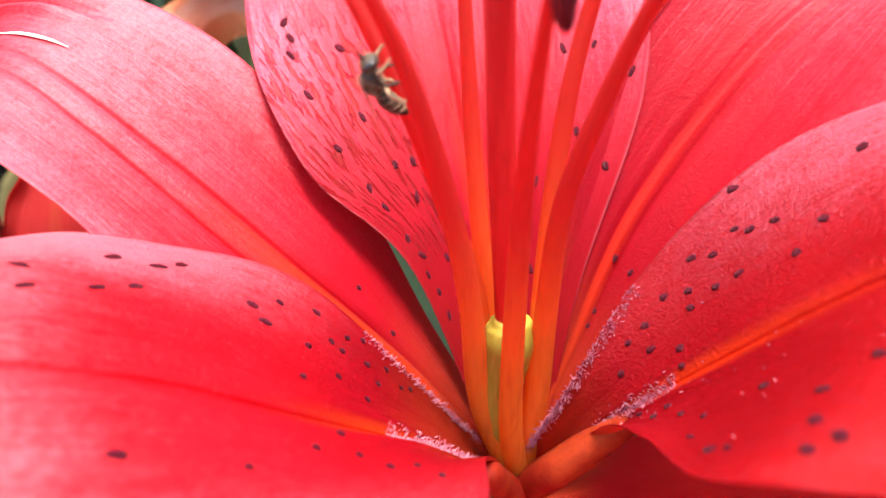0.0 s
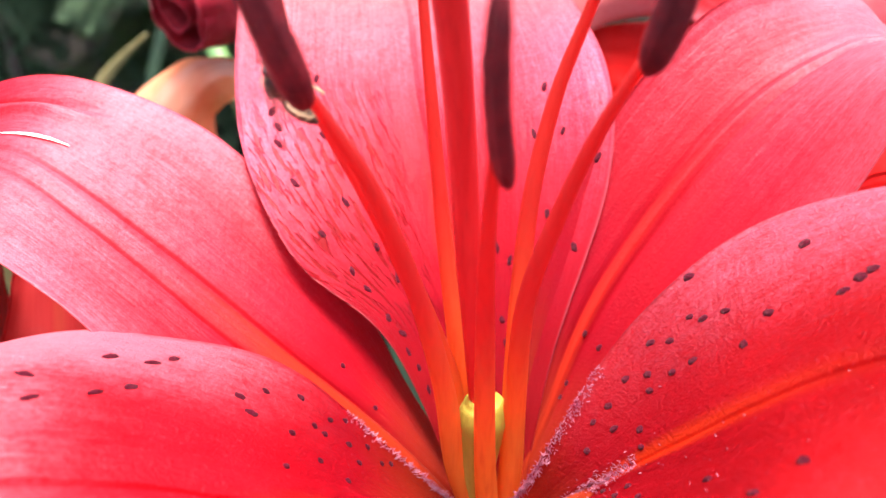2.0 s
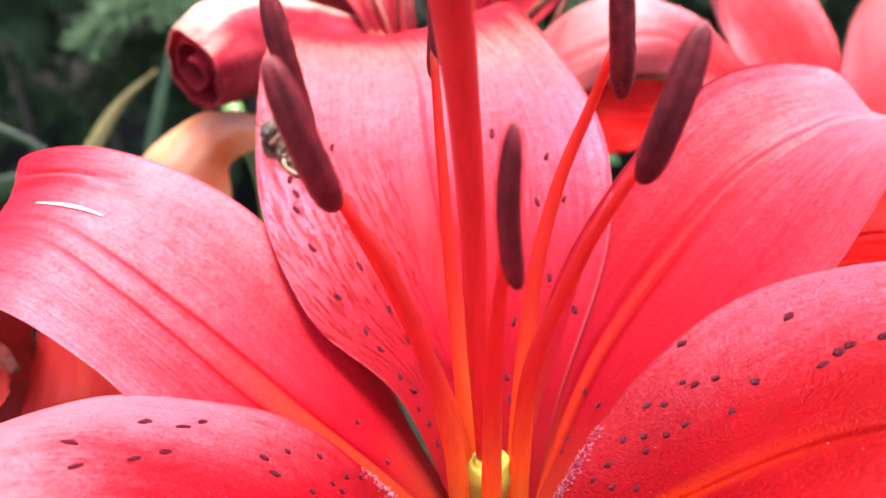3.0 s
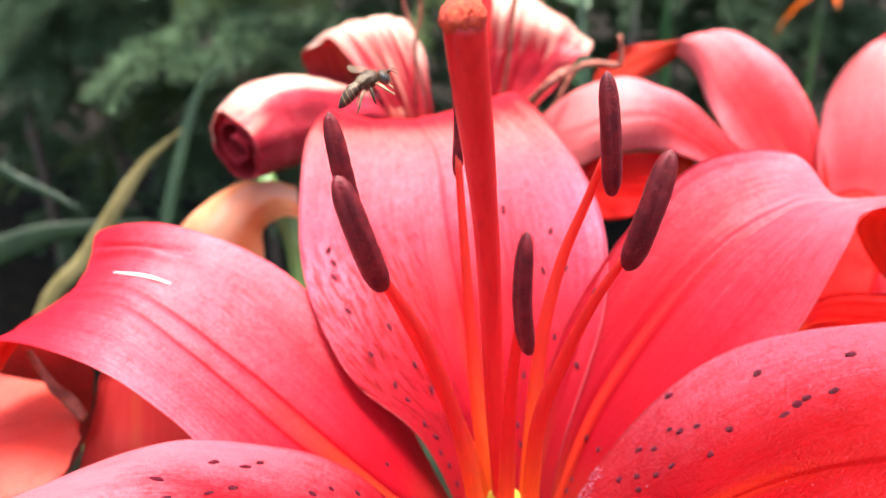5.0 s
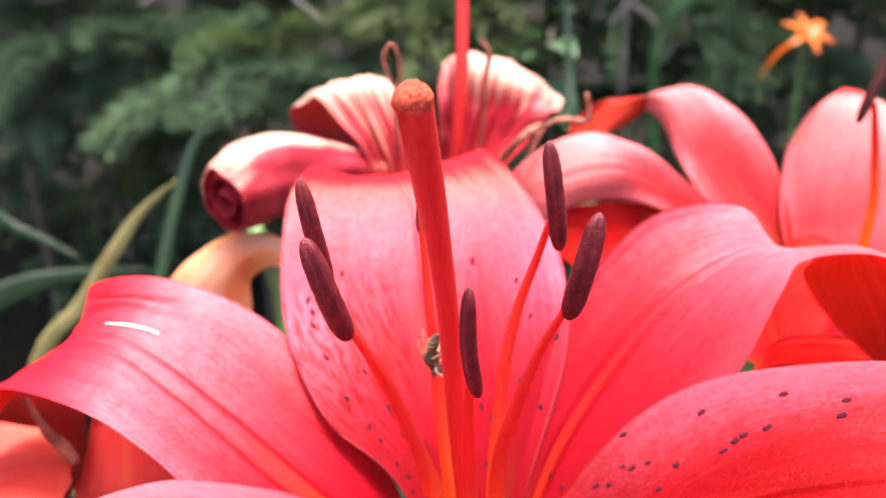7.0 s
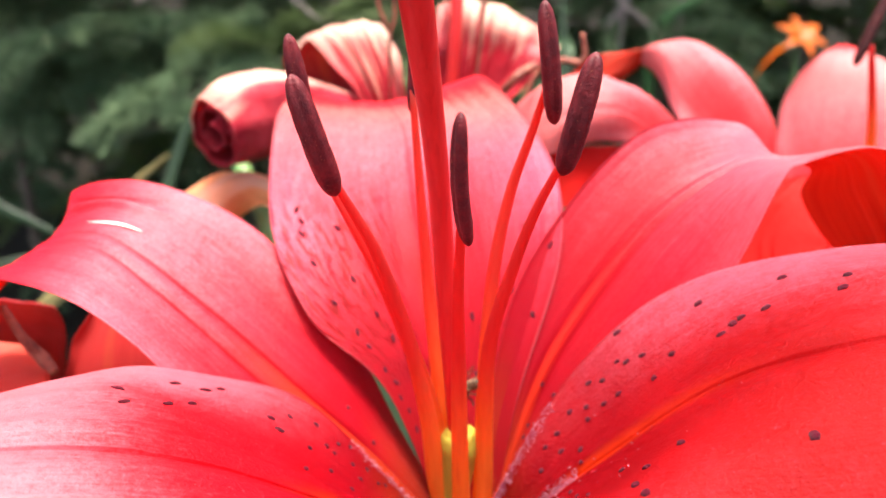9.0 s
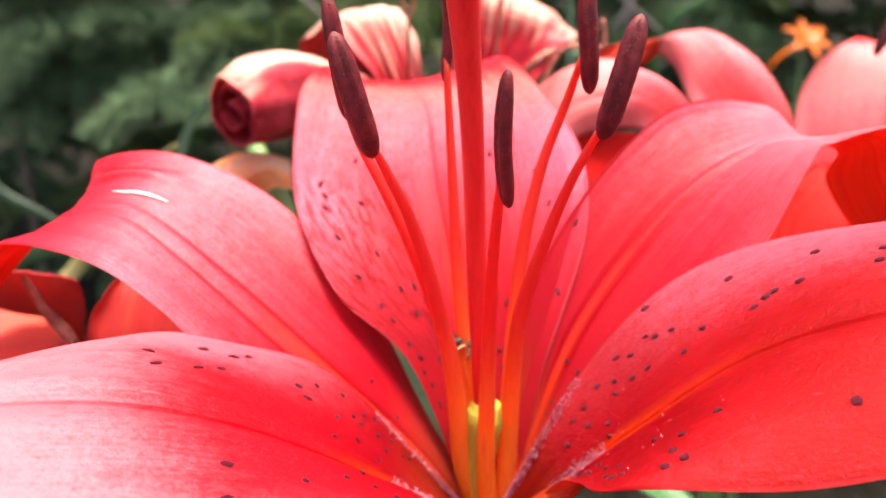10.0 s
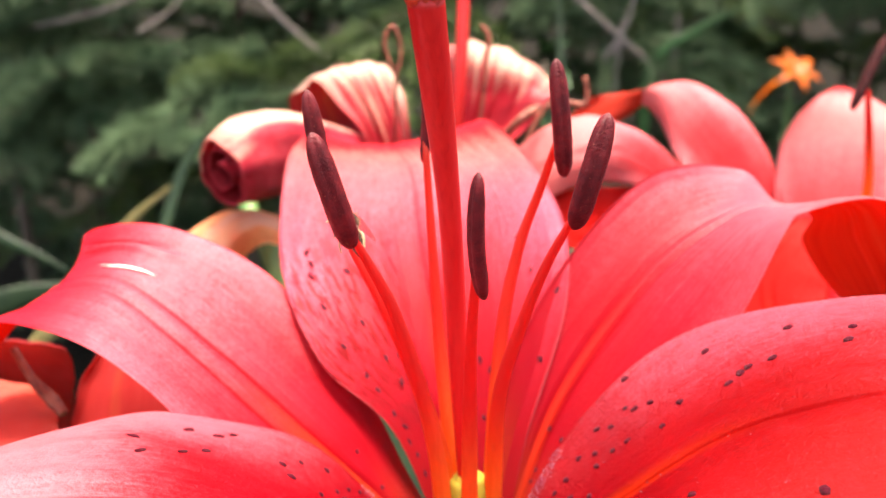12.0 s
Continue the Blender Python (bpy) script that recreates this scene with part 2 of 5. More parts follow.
FADED_IN = petal_inside("petal_faded", (0.74, 0.022, 0.032, 1), (0.80, 0.06, 0.07, 1), (0.80, 0.06, 0.05, 1), pink=0.85, sheen=0.06, groove=0.12, deep_shade=0.2, pale=(0.86, 0.21, 0.24, 1), ends=(0.25, 0.7))
# left lily's brightest petal: sunlight put into the red
SALMON_LIT = petal_inside("petal_salmon_lit", (0.84, 0.06, 0.045, 1), (0.88, 0.10, 0.075, 1), (0.86, 0.08, 0.05, 1), pink=0.25, deep_shade=0.0, groove=0.2)
# duller red: shade put into the left lily's half-hidden petal
SHADE_OUT = petal_outside("petal_shaded_back", (0.52, 0.025, 0.026, 1), (0.62, 0.055, 0.05, 1), claw=0.0)
WILT_IN = petal_inside("petal_wilted", (0.46, 0.012, 0.028, 1), (0.60, 0.035, 0.055, 1), (0.62, 0.05, 0.05, 1), wither=0.9, pink=0.35, pucker=0.8, deep_shade=0.3, gloss=0.7, dry_lit_from=(0.46, 0.76), shreds=0.85)
WILT_ARCH = petal_inside("petal_wilted_arch", (0.46, 0.012, 0.028, 1), (0.60, 0.035, 0.055, 1), (0.62, 0.05, 0.05, 1), wither=0.9, pink=0.35, pucker=0.8, deep_shade=0.3, gloss=0.7, dry_lit_from=(0.28, 0.56), shreds=1.1)
WILT_SIDE = petal_inside("petal_wilted_edge", (0.44, 0.014, 0.035, 1), (0.60, 0.045, 0.075, 1), (0.60, 0.06, 0.06, 1), wither=0.85, pink=0.15, pucker=0.9, along_edge=(0.2, 6.0), deep_shade=0.0, groove=0.0, gloss=0.6, shreds=1.5)
WILT_OUT = petal_outside("petal_wilted_back", (0.34, 0.016, 0.03, 1), (0.50, 0.05, 0.06, 1), through=0.3)
PALE_IN = petal_inside("petal_pale", (0.94, 0.27, 0.11, 1), (0.95, 0.46, 0.26, 1), (0.95, 0.45, 0.25, 1), wither=0.9, deep_shade=0.0, groove=0.0, along_edge=(0.42, 1.7), pink=0.2, shreds=0.7, gloss=0.6, blood=0.0, through=0.5)


def filament_material(name, low, high, z0, z1):
    """Smooth stalk, orange near the throat and redder towards the anther."""
    n = Nodes(name)
    s = n.node("SeparateXYZ")
    n.put(s.inputs[0], n.place())
    f = n.ramp(s.outputs[2], z0, z1)
    streaks = n.noise(n.join(n.math("MULTIPLY", s.outputs[0], 1500.0), n.math("MULTIPLY", s.outputs[1], 1500.0), n.math("MULTIPLY", s.outputs[2], 120.0)), 1.0, 3.0)
    colour = n.mix(f, low, high)
    colour = n.mix(n.ramp(streaks, 0.4, 0.8, 0.0, 0.3), colour, (high[0] * 0.9, high[1] * 0.6, high[2] * 0.6, 1))
    return n.finish(colour, 0.4, n.bump(streaks, 0.0002, 0.3), 0.35, 0.68, colour)


FILAMENT = filament_material("filament_red", (0.98, 0.36, 0.06, 1), (0.70, 0.06, 0.055, 1), 0.006, 0.034)
FILAMENT_PALE = filament_material("filament_orange", (0.98, 0.36, 0.06, 1), (0.76, 0.075, 0.055, 1), 0.006, 0.04)
STYLE = plain("style_red", (0.64, 0.012, 0.015, 1), (0.74, 0.030, 0.028, 1), 260, 0.36, 0.0001, through=0.15, stretch=(1, 1, 0.1))
STIGMA = plain("stigma_orange", (0.60, 0.03, 0.012, 1), (0.74, 0.085, 0.018, 1), 1400, 0.5, 0.0005)
ANTHER = plain("anther_maroon", (0.075, 0.006, 0.010, 1), (0.165, 0.013, 0.018, 1), 700, 0.42, 0.0002, spec=0.3)
ANTHER_DRY = plain("anther_dry", (0.03, 0.005, 0.007, 1), (0.075, 0.012, 0.012, 1), 700, 0.6, 0.0004, spec=0.15)
POLLEN = plain("pollen", (0.30, 0.06, 0.03, 1), (0.45, 0.14, 0.07, 1), 2000, 0.7)
OVARY = plain("ovary_green", (0.34, 0.28, 0.035, 1), (0.50, 0.42, 0.06, 1), 300, 0.35, 0.0002, through=0.2, stretch=(1, 1, 0.2))
SPOT = plain("spot_maroon", (0.055, 0.003, 0.009, 1), (0.13, 0.007, 0.022, 1), 2500, 0.35, 0.0003, spec=0.2)
PAPILLA = plain("papilla_pink", (0.40, 0.05, 0.11, 1), (0.66, 0.28, 0.36, 1), 900, 0.5, through=0.3)
TEAR = plain("torn_tissue", (0.75, 0.62, 0.55, 1), (0.85, 0.78, 0.72, 1), 900, 0.5, 0.0002)
LEAF = plain("lily_leaf", (0.05, 0.14, 0.045, 1), (0.09, 0.22, 0.07, 1), 120, 0.4, 0.0003, through=0.3)
LEAF_DARK = plain("shrub_leaf", (0.03, 0.075, 0.03, 1), (0.06, 0.13, 0.05, 1), 60, 0.45, 0.0003, through=0.25)
STEM = plain("stem_green", (0.09, 0.18, 0.05, 1), (0.14, 0.24, 0.07, 1), 150, 0.45, 0.0003)
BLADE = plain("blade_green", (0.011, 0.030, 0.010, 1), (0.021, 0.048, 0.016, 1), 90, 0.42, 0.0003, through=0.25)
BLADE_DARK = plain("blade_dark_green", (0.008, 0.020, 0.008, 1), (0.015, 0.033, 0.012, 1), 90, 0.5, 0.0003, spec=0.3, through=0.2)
BLADE_DRY = plain("blade_dry", (0.33, 0.27, 0.10, 1), (0.44, 0.36, 0.15, 1), 60, 0.5, 0.0003, through=0.25)
NEEDLE = plain("needle_green", (0.07, 0.135, 0.068, 1), (0.20, 0.30, 0.155, 1), 14, 0.6, spec=0.2, through=0.3)
NEEDLE_OLIVE = plain("needle_olive", (0.05, 0.10, 0.022, 1), (0.14, 0.21, 0.06, 1), 14, 0.5, through=0.3)
GREY_TWIG = plain("twig_grey", (0.16, 0.13, 0.12, 1), (0.34, 0.29, 0.27, 1), 40, 0.8, 0.001)
TWIG = plain("twig_bark", (0.07, 0.05, 0.035, 1), (0.16, 0.12, 0.09, 1), 60, 0.8, 0.001)
# soil kept near-black: the hedge's shade is put into its colour
MULCH_SHADED = plain("mulch_shaded", (0.006, 0.005, 0.003, 1), (0.018, 0.014, 0.009, 1), 30, 0.95, 0.02, spec=0.08)
YELLOW = plain("daylily_yellow", (0.5, 0.09, 0.001, 1), (0.58, 0.135, 0.002, 1), 60, 0.45, through=0.3)
# darker red copy: shade put into the left lily's hindmost petal
SHADED_PETAL = plain("petal_shaded", (0.28, 0.008, 0.010, 1), (0.40, 0.018, 0.020, 1), 70, 0.38, 0.0002, spec=0.45, through=0.15)
KEEL = plain("keel_orange", (0.34, 0.012, 0.008, 1), (0.56, 0.07, 0.02, 1), 200, 0.35, 0.00004, through=0.4)
WITHERED = plain("withered_brown", (0.16, 0.03, 0.02, 1), (0.40, 0.12, 0.07, 1), 400, 0.6, 0.0003)


# ---- shapes ----
def part(name, bm, material, parent=None, label="", smooth=True):
    """Link a bmesh as one mesh object under a thing or a part."""
    me = bpy.data.meshes.new(name)
    bm.normal_update()
    bm.to_mesh(me)
    bm.free()
    for m in material if isinstance(material, (list, tuple)) else [material]:
        me.materials.append(m)
    if smooth:
        me.shade_smooth()
    ob = new(name, me)
    if parent:
        ob.parent = parent
    if label:
        tagged(ob, label)
    return ob


def thing(name, at, label, category, group="", kind=""):
    ob = new(name)
    ob.empty_display_size = 0.01
    ob.location = at
    return tagged(ob, label, category, group, kind)


def spline(points, f):
    """Catmull-Rom point at f (0 to 1) through the points."""
    k = len(points) - 1
    x = min(max(f, 0.0), 1.0) * k
    i = min(int(x), k - 1)
    x -= i
    a = points[i - 1] if i > 0 else 2 * points[0] - points[1]
    b, c = points[i], points[i + 1]
    d = points[i + 2] if i + 2 <= k else 2 * points[k] - points[k - 1]
    return b + 0.5 * x * (c - a + x * (2 * a - 5 * b + 4 * c - d + x * (3 * (b - c) + d - a)))


def mm(points):
    return [Vector(p) * 0.001 for p in points]


class Petal:
    """A tepal's surface: splines along both edges and the midrib, joined across by a parabola."""

    def __init__(self, stations, groove=1.0, ruffle=1.0, seed=0, claw=2.0, twin=True, furrow=(0.17, 0.12), centre=0.0, folded=False):
        rows = [mm(s) for s in stations]
        if (rows[0][0] - rows[0][2]).length < 1e-5:
            side = (rows[1][0] - rows[1][2]).normalized() * 0.001 * claw
            rows[0] = [rows[0][0] + side, rows[0][1], rows[0][2] - side]
        self.curves = [[r[i] for r in rows] for i in range(3)]
        self.groove, self.ruffle, self.seed, self.twin, self.furrow, self.centre, self.folded = groove, ruffle, seed, twin, furrow, centre, folded
        total = Vector()
        for i in range(2, 9):
            total += self.raw_normal(i / 14, 0)
        self.sign = 1 if total.dot(Vector((0, -0.45, 1))) > 0 else -1

    def raw(self, u, v):
        a, m, b = (spline(c, u) for c in self.curves)
        return a * (v * (v - 1) / 2) + m * (1 - v * v) + b * (v * (v + 1) / 2)

    def raw_normal(self, u, v):
        e = 0.004
        along = self.raw(min(u + e, 1), v) - self.raw(max(u - e, 0), v)
        over = self.raw(u, v + e) - self.raw(u, v - e)
        return along.cross(over).normalized()

    def normal(self, u, v):
        return self.raw_normal(u, v) * self.sign

    def lift(self, u, v):
        fade = min(1, u * 6) * max(0, 1 - (u / 0.92) ** 3)
        v0, v = v, v - self.centre
        if self.twin:
            rib = 0.22 * math.exp(-((v / 0.12) ** 2)) - 0.5 * math.exp(-(((abs(v) - self.furrow[0] + self.furrow[1] * u) / 0.04) ** 2))
        else:
            rib = -0.75 * math.exp(-((v / 0.07) ** 2)) + 0.55 * math.exp(-(((abs(v) - 0.17) / 0.07) ** 2))
        v = v0
        wave = noise.noise(Vector((u * 7, v * 1.3, self.seed * 7.3))) * abs(v) ** 2 * 1.1
        wave += noise.noise(Vector((u * 3, v * 5, self.seed * 3.1 + 9))) * 0.35
        if self.folded:
            line = v + 0.62 + 18 * (u - 0.54) ** 2
            wave += (1.3 * math.exp(-(((line - 0.09) / 0.08) ** 2)) - 1.5 * math.exp(-((line / 0.045) ** 2))) * math.exp(-(((u - 0.545) / 0.075) ** 4))
        return 0.001 * (rib * fade * self.groove + wave * self.ruffle * min(1, u * 4))

    def point(self, u, v):
        return self.raw(u, v) + self.normal(u, v) * self.lift(u, v)

    def mesh(self, nu=64, nv=30, thick=0.5):
        bm = bmesh.new()
        uv = bm.loops.layers.uv.new("UVMap")
        top, low = [], []
        for i in range(nu + 1):
            u = i / nu
            a, b = [], []
            for j in range(nv + 1):
                v = 2 * j / nv - 1
                p, n = self.point(u, v), self.normal(min(u, 0.995), v)
                t = 0.001 * thick * (1.0 - 0.72 * abs(v) ** 3) * (1 - 0.5 * u)
                a.append(bm.verts.new(p))
                b.append(bm.verts.new(p - n * t))
            top.append(a)
            low.append(b)

        def quad(vs, uvs, slot):
            f = bm.faces.new(vs)
            f.material_index = slot
            for loop, c in zip(f.loops, uvs):
                loop[uv].uv = c

        for i in range(nu):
            for j in range(nv):
                cs = [(i / nu, j / nv), ((i + 1) / nu, j / nv), ((i + 1) / nu, (j + 1) / nv), (i / nu, (j + 1) / nv)]
                q = [top[i][j], top[i + 1][j], top[i + 1][j + 1], top[i][j + 1]]
                r = [low[i][j], low[i + 1][j], low[i + 1][j + 1], low[i][j + 1]]
                if self.sign < 0:
                    q, cq = q[::-1], cs[::-1]
                    cr = cs
                else:
                    r, cq, cr = r[::-1], cs, cs[::-1]
                quad(q, cq, 0)
                quad(r, cr, 1)
        ring = [(i, 0) for i in range(nu)] + [(nu, j) for j in range(nv)] + [(i, nv) for i in range(nu, 0, -1)] + [(0, j) for j in range(nv, 0, -1)]
        for (i, j), (k, l) in zip(ring, ring[1:] + ring[:1]):
            quad([top[i][j], low[i][j], low[k][l], top[k][l]], [(i / nu, j / nv)] * 2 + [(k / nu, l / nv)] * 2, 0)
        return bm


def tube(points, radii, sides=12, steps=24, cap=True, flat=None, squash=1.0):
    """A tapered tube along a spline; flat: the direction in which it is squashed."""
    bm = bmesh.new()
    rings = []
    for i in range(steps + 1):
        f = i / steps
        p = spline(points, f)
        d = (spline(points, min(f + 0.01, 1)) - spline(points, max(f - 0.01, 0))).normalized()
        ref = Vector(flat) if flat is not None else (Vector((1, 0, 0)) if abs(d.x) < 0.8 else Vector((0, 1, 0)))
        a = (ref - d * ref.dot(d)).normalized()
        b = d.cross(a)
        x = f * (len(radii) - 1)
        k = min(int(x), len(radii) - 2)
        r = radii[k] + (radii[k + 1] - radii[k]) * (x - k)
        rings.append([bm.verts.new(p + (a * math.cos(2 * math.pi * j / sides) * squash + b * math.sin(2 * math.pi * j / sides)) * r) for j in range(sides)])
    for p, q in zip(rings, rings[1:]):
        for j in range(sides):
            bm.faces.new((p[j], p[(j + 1) % sides], q[(j + 1) % sides], q[j]))
    if cap:
        bm.faces.new(rings[0][::-1])
        bm.faces.new(rings[-1])
    return bm


def anther_mesh(a, b, radius, facing, seed=0, bend=0.6):
    """A pollen sac pair: long body with a seam and rounded, slightly crooked ends."""
    rng = random.Random(seed)
    axis = (b - a)
    length = axis.length
    d = axis / length
    f = (Vector(facing) - d * Vector(facing).dot(d)).normalized()
    s = d.cross(f)
    bm = bmesh.new()
    rings = []
    n, m = 36, 22
    for i in range(n + 1):
        t = i / n
        prof = max(0.02, (1 - abs(2 * t - 1) ** 4.6)) ** 0.5 * (1.0 - 0.1 * t)
        c = a + axis * t + f * (math.sin(t * math.pi) * bend * 0.001)
        ring = []
        for j in range(m):
            g = 2 * math.pi * j / m
            seam = 1 - 0.36 * math.exp(-(((g - math.pi / 2 + math.pi) % (2 * math.pi) - math.pi) / 0.22) ** 2)
            bump = 1 + 0.05 * noise.noise(Vector((t * 60, math.cos(g) * 7 + seed, math.sin(g) * 7))) + 0.04 * noise.noise(Vector((t * 13, math.cos(g) * 2 + seed, math.sin(g) * 2)))
            r = radius * prof * seam * bump
            ring.append(bm.verts.new(c + s * math.cos(g) * r + f * math.sin(g) * r * 0.85))
        rings.append(ring)
    for p, q in zip(rings, rings[1:]):
        for j in range(m):
            bm.faces.new((p[j], p[(j + 1) % m], q[(j + 1) % m], q[j]))
    bm.faces.new(rings[0][::-1])
    bm.faces.new(rings[-1])
    grains = bmesh.new()
    for _ in range(70):
        t, g = rng.uniform(0.06, 0.94), rng.gauss(math.pi / 2, 0.4 if rng.random() < 0.25 else 0.1)
        prof = max(0.02, (1 - abs(2 * t - 1) ** 4.6)) ** 0.5 * (1.0 - 0.1 * t)
        seam = 1 - 0.36 * math.exp(-((g - math.pi / 2) / 0.22) ** 2)
        r = radius * prof * seam
        c = a + axis * t + f * (math.sin(t * math.pi) * bend * 0.001) + s * math.cos(g) * r + f * math.sin(g) * r * 0.85
        bmesh.ops.create_icosphere(grains, subdivisions=1, radius=rng.uniform(0.00002, 0.00005), matrix=Matrix.Translation(c))
    return bm, grains


def stamen(flower, path, tip_low, tip_high, radius, facing, seed, material, width=(1.5, 1.25, 0.92, 0.64, 0.4)):
    f = part("filament", tube(mm(path), [w * 0.001 for w in width], 12, 30), material, flower)
    body, grains = anther_mesh(Vector(tip_low) * 0.001, Vector(tip_high) * 0.001, radius * 0.001, facing, seed)
    a = part("anther", body, ANTHER, f, "dark maroon anther dusted with pollen")
    tagged(part("pollen", grains, POLLEN, f, "tiny rust-coloured pollen grains"), kind="stuff")
    return f



# ---- the open lily ----
lily = thing("lily_flower", (0.0065, 0.060, 0.688), "open red lily flower with dark spots and six stamens", "flower")

C = [
    ((2.5, 0.4, -8.3), (2.5, 0.4, -8.3), (2.5, 0.4, -8.3)),
    ((-9.6, 8.2, 16.2), (-0.7, 11.1, 12.8), (8.7, 9.3, 13.8)),
    ((-21.2, 13.1, 26.8), (-4.1, 21.6, 27.7), (15.5, 19.4, 32.2)),
    ((-28.7, 25.9, 36.0), (-6.9, 34.1, 38.1), (16.5, 30.3, 42.1)),
    ((-30.0, 40.2, 48.8), (-8.7, 48.3, 46.1), (13.2, 46.8, 47.9)),
    ((-28.6, 53.6, 52.1), (-12.8, 59.7, 48.8), (6.1, 58.4, 54.1)),
    ((-25.5, 61.5, 49.5), (-12.5, 67.0, 46.5), (1.5, 63.5, 51.5)),
    ((-13.5, 69.0, 40.0), (-10.5, 71.0, 39.0), (-7.5, 69.0, 40.0)),
]
L = [
    ((2.5, 0.4, -8.3), (2.5, 0.4, -8.3), (2.5, 0.4, -8.3)),
    ((-10.4, 0.7, 9.0), (-8.4, -8.1, 7.6), (-2.2, -10.3, 8.3)),
    ((-21.2, 1.1, 20.2), (-16.8, -16.7, 19.8), (-3.8, -25.6, 17.6)),
    ((-33.5, 0.4, 25.4), (-27.6, -21.4, 28.1), (-12.1, -38.3, 23.2)),
    ((-41.2, -3.9, 28.8), (-38.9, -26.8, 33.9), (-26.1, -45.5, 28.3)),
    ((-54.5, -13.9, 29.2), (-52.2, -33.1, 36.2), (-40.5, -49.1, 32.8)),
    ((-69.0, -27.0, 28.5), (-64.0, -36.5, 33.5), (-55.5, -45.0, 32.5)),
    ((-75.5, -38.5, 24.0), (-75.0, -40.0, 24.0), (-74.5, -41.5, 24.0)),
]
R = [
    ((2.5, 0.4, -8.3), (2.5, 0.4, -8.3), (2.5, 0.4, -8.3)),
    ((6.1, -2.9, 10.1), (9.2, -5.0, 6.4), (8.3, -6.0, 6.6)),
    ((16.1, 4.2, 23.4), (17.7, -9.0, 19.1), (10.2, -15.5, 15.4)),
    ((28.7, 6.8, 33.4), (28.8, -14.4, 33.0), (10.6, -28.6, 26.1)),
    ((42.7, 1.8, 40.8), (41.8, -21.1, 42.1), (25.7, -33.3, 29.7)),
    ((56.7, -5.4, 45.3), (57.0, -25.8, 46.6), (43.0, -35.7, 36.1)),
    ((71.0, -17.0, 43.5), (69.0, -30.0, 44.5), (61.5, -37.0, 40.5)),
    ((79.5, -31.0, 36.0), (80.0, -32.0, 36.0), (79.5, -33.0, 36.0)),
]
ML = [
    ((2.5, 0.4, -8.3), (2.5, 0.4, -8.3), (2.5, 0.4, -8.3)),
    ((-7.2, 10.1, 6.6), (-8.9, 3.1, 6.3), (-12.7, -3.3, 6.0)),
    ((-16.8, 17.6, 22.0), (-21.7, 5.6, 18.7), (-28.2, -5.2, 18.5)),
    ((-30.4, 25.3, 35.5), (-36.8, 11.6, 30.0), (-40.9, -0.9, 30.1)),
    ((-47.2, 27.7, 42.8), (-49.6, 16.1, 38.0), (-51.1, 2.8, 34.9)),
    ((-60.1, 29.9, 40.8), (-60.2, 20.5, 36.2), (-65.0, 8.5, 35.2)),
    ((-60.2, 26.4, 35.7), (-63.6, 18.3, 33.7), (-69.4, 10.5, 32.5)),
    ((-71.6, 26.8, 27.5), (-74.1, 18.3, 27.6), (-75.5, 10.9, 27.7)),
    ((-78.9, 20.1, 17.7), (-78.3, 17.3, 18.9), (-77.7, 14.7, 20.4)),
]
MR = [
    ((2.5, 0.4, -8.3), (2.5, 0.4, -8.3), (2.5, 0.4, -8.3)),
    ((4.4, 8.7, 11.1), (8.8, 5.5, 5.8), (14.4, 1.1, 7.0)),
    ((10.5, 19.0, 31.2), (16.9, 12.1, 20.2), (25.9, 2.8, 22.0)),
    ((28.9, 32.9, 48.7), (31.0, 20.3, 36.3), (36.1, 5.4, 36.5)),
    ((46.6, 38.6, 49.6), (42.7, 24.3, 45.1), (42.2, 9.4, 47.9)),
    ((49.4, 28.4, 46.4), (50.0, 24.1, 47.2), (50.3, 20.0, 47.6)),
    ((56.2, 29.9, 43.9), (58.2, 22.1, 48.5), (55.0, 11.8, 52.4)),
    ((57.8, 34.7, 37.4), (63.5, 22.7, 42.4), (63.0, 9.7, 47.5)),
    ((63.5, 33.5, 29.4), (67.0, 20.9, 35.5), (66.5, 9.2, 41.3)),
    ((67.9, 24.3, 25.8), (67.2, 19.7, 27.7), (65.9, 15.4, 30.5)),
]
F = [
    ((6.5, 2.6, -9.0), (3.5, -0.4, -9.4), (1.0, -0.6, -9.2)),
    ((17.5, 8.0, -8.0), (9.8, -4.4, -8.3), (-1.0, -6.9, -7.5)),
    ((31.0, 7.5, -6.5), (16.8, -13.8, -5.1), (-3.0, -19.8, -5.4)),
    ((39.7, -2.1, -4.3), (20.4, -25.7, -2.9), (-2.0, -34.3, -3.6)),
    ((42.2, -16.2, -2.1), (22.5, -38.6, 0.2), (3.9, -48.1, -2.1)),
    ((33.0, -50.0, -6.0), (31.0, -51.0, -6.0), (29.0, -52.0, -6.0)),
]
SHAPES = {}
for key, stations, groove, label in (
    ("back", C, 0.3, "broad upright red petal with dark spots"),
    ("left", L, 0.6, "broad red petal, orange streak, dark spots"),
    ("right", R, 0.45, "broad red petal, orange streak, dark spots"),
    ("outer_left", ML, 0.8, "red petal with recurved torn tip"),
    ("outer_right", MR, 0.8, "red petal with twisted recurved tip"),
    ("front", F, 0.8, "red petal below the others"),
):
    SHAPES[key] = Petal(stations, groove, 0.8, len(SHAPES), twin=key not in ("left", "right", "back"), furrow={"outer_right": (0.1, 0.07)}.get(key, (0.17, 0.12)), centre={"outer_right": -0.22, "outer_left": 0.1}.get(key, 0.0), folded=key == "outer_left")
PETALS = {}
FACES = {"back": RED_PUCKERED, "left": RED_SHEEN, "right": RED_SHADED, "front": RED_FRONT, "outer_left": RED_TORN}
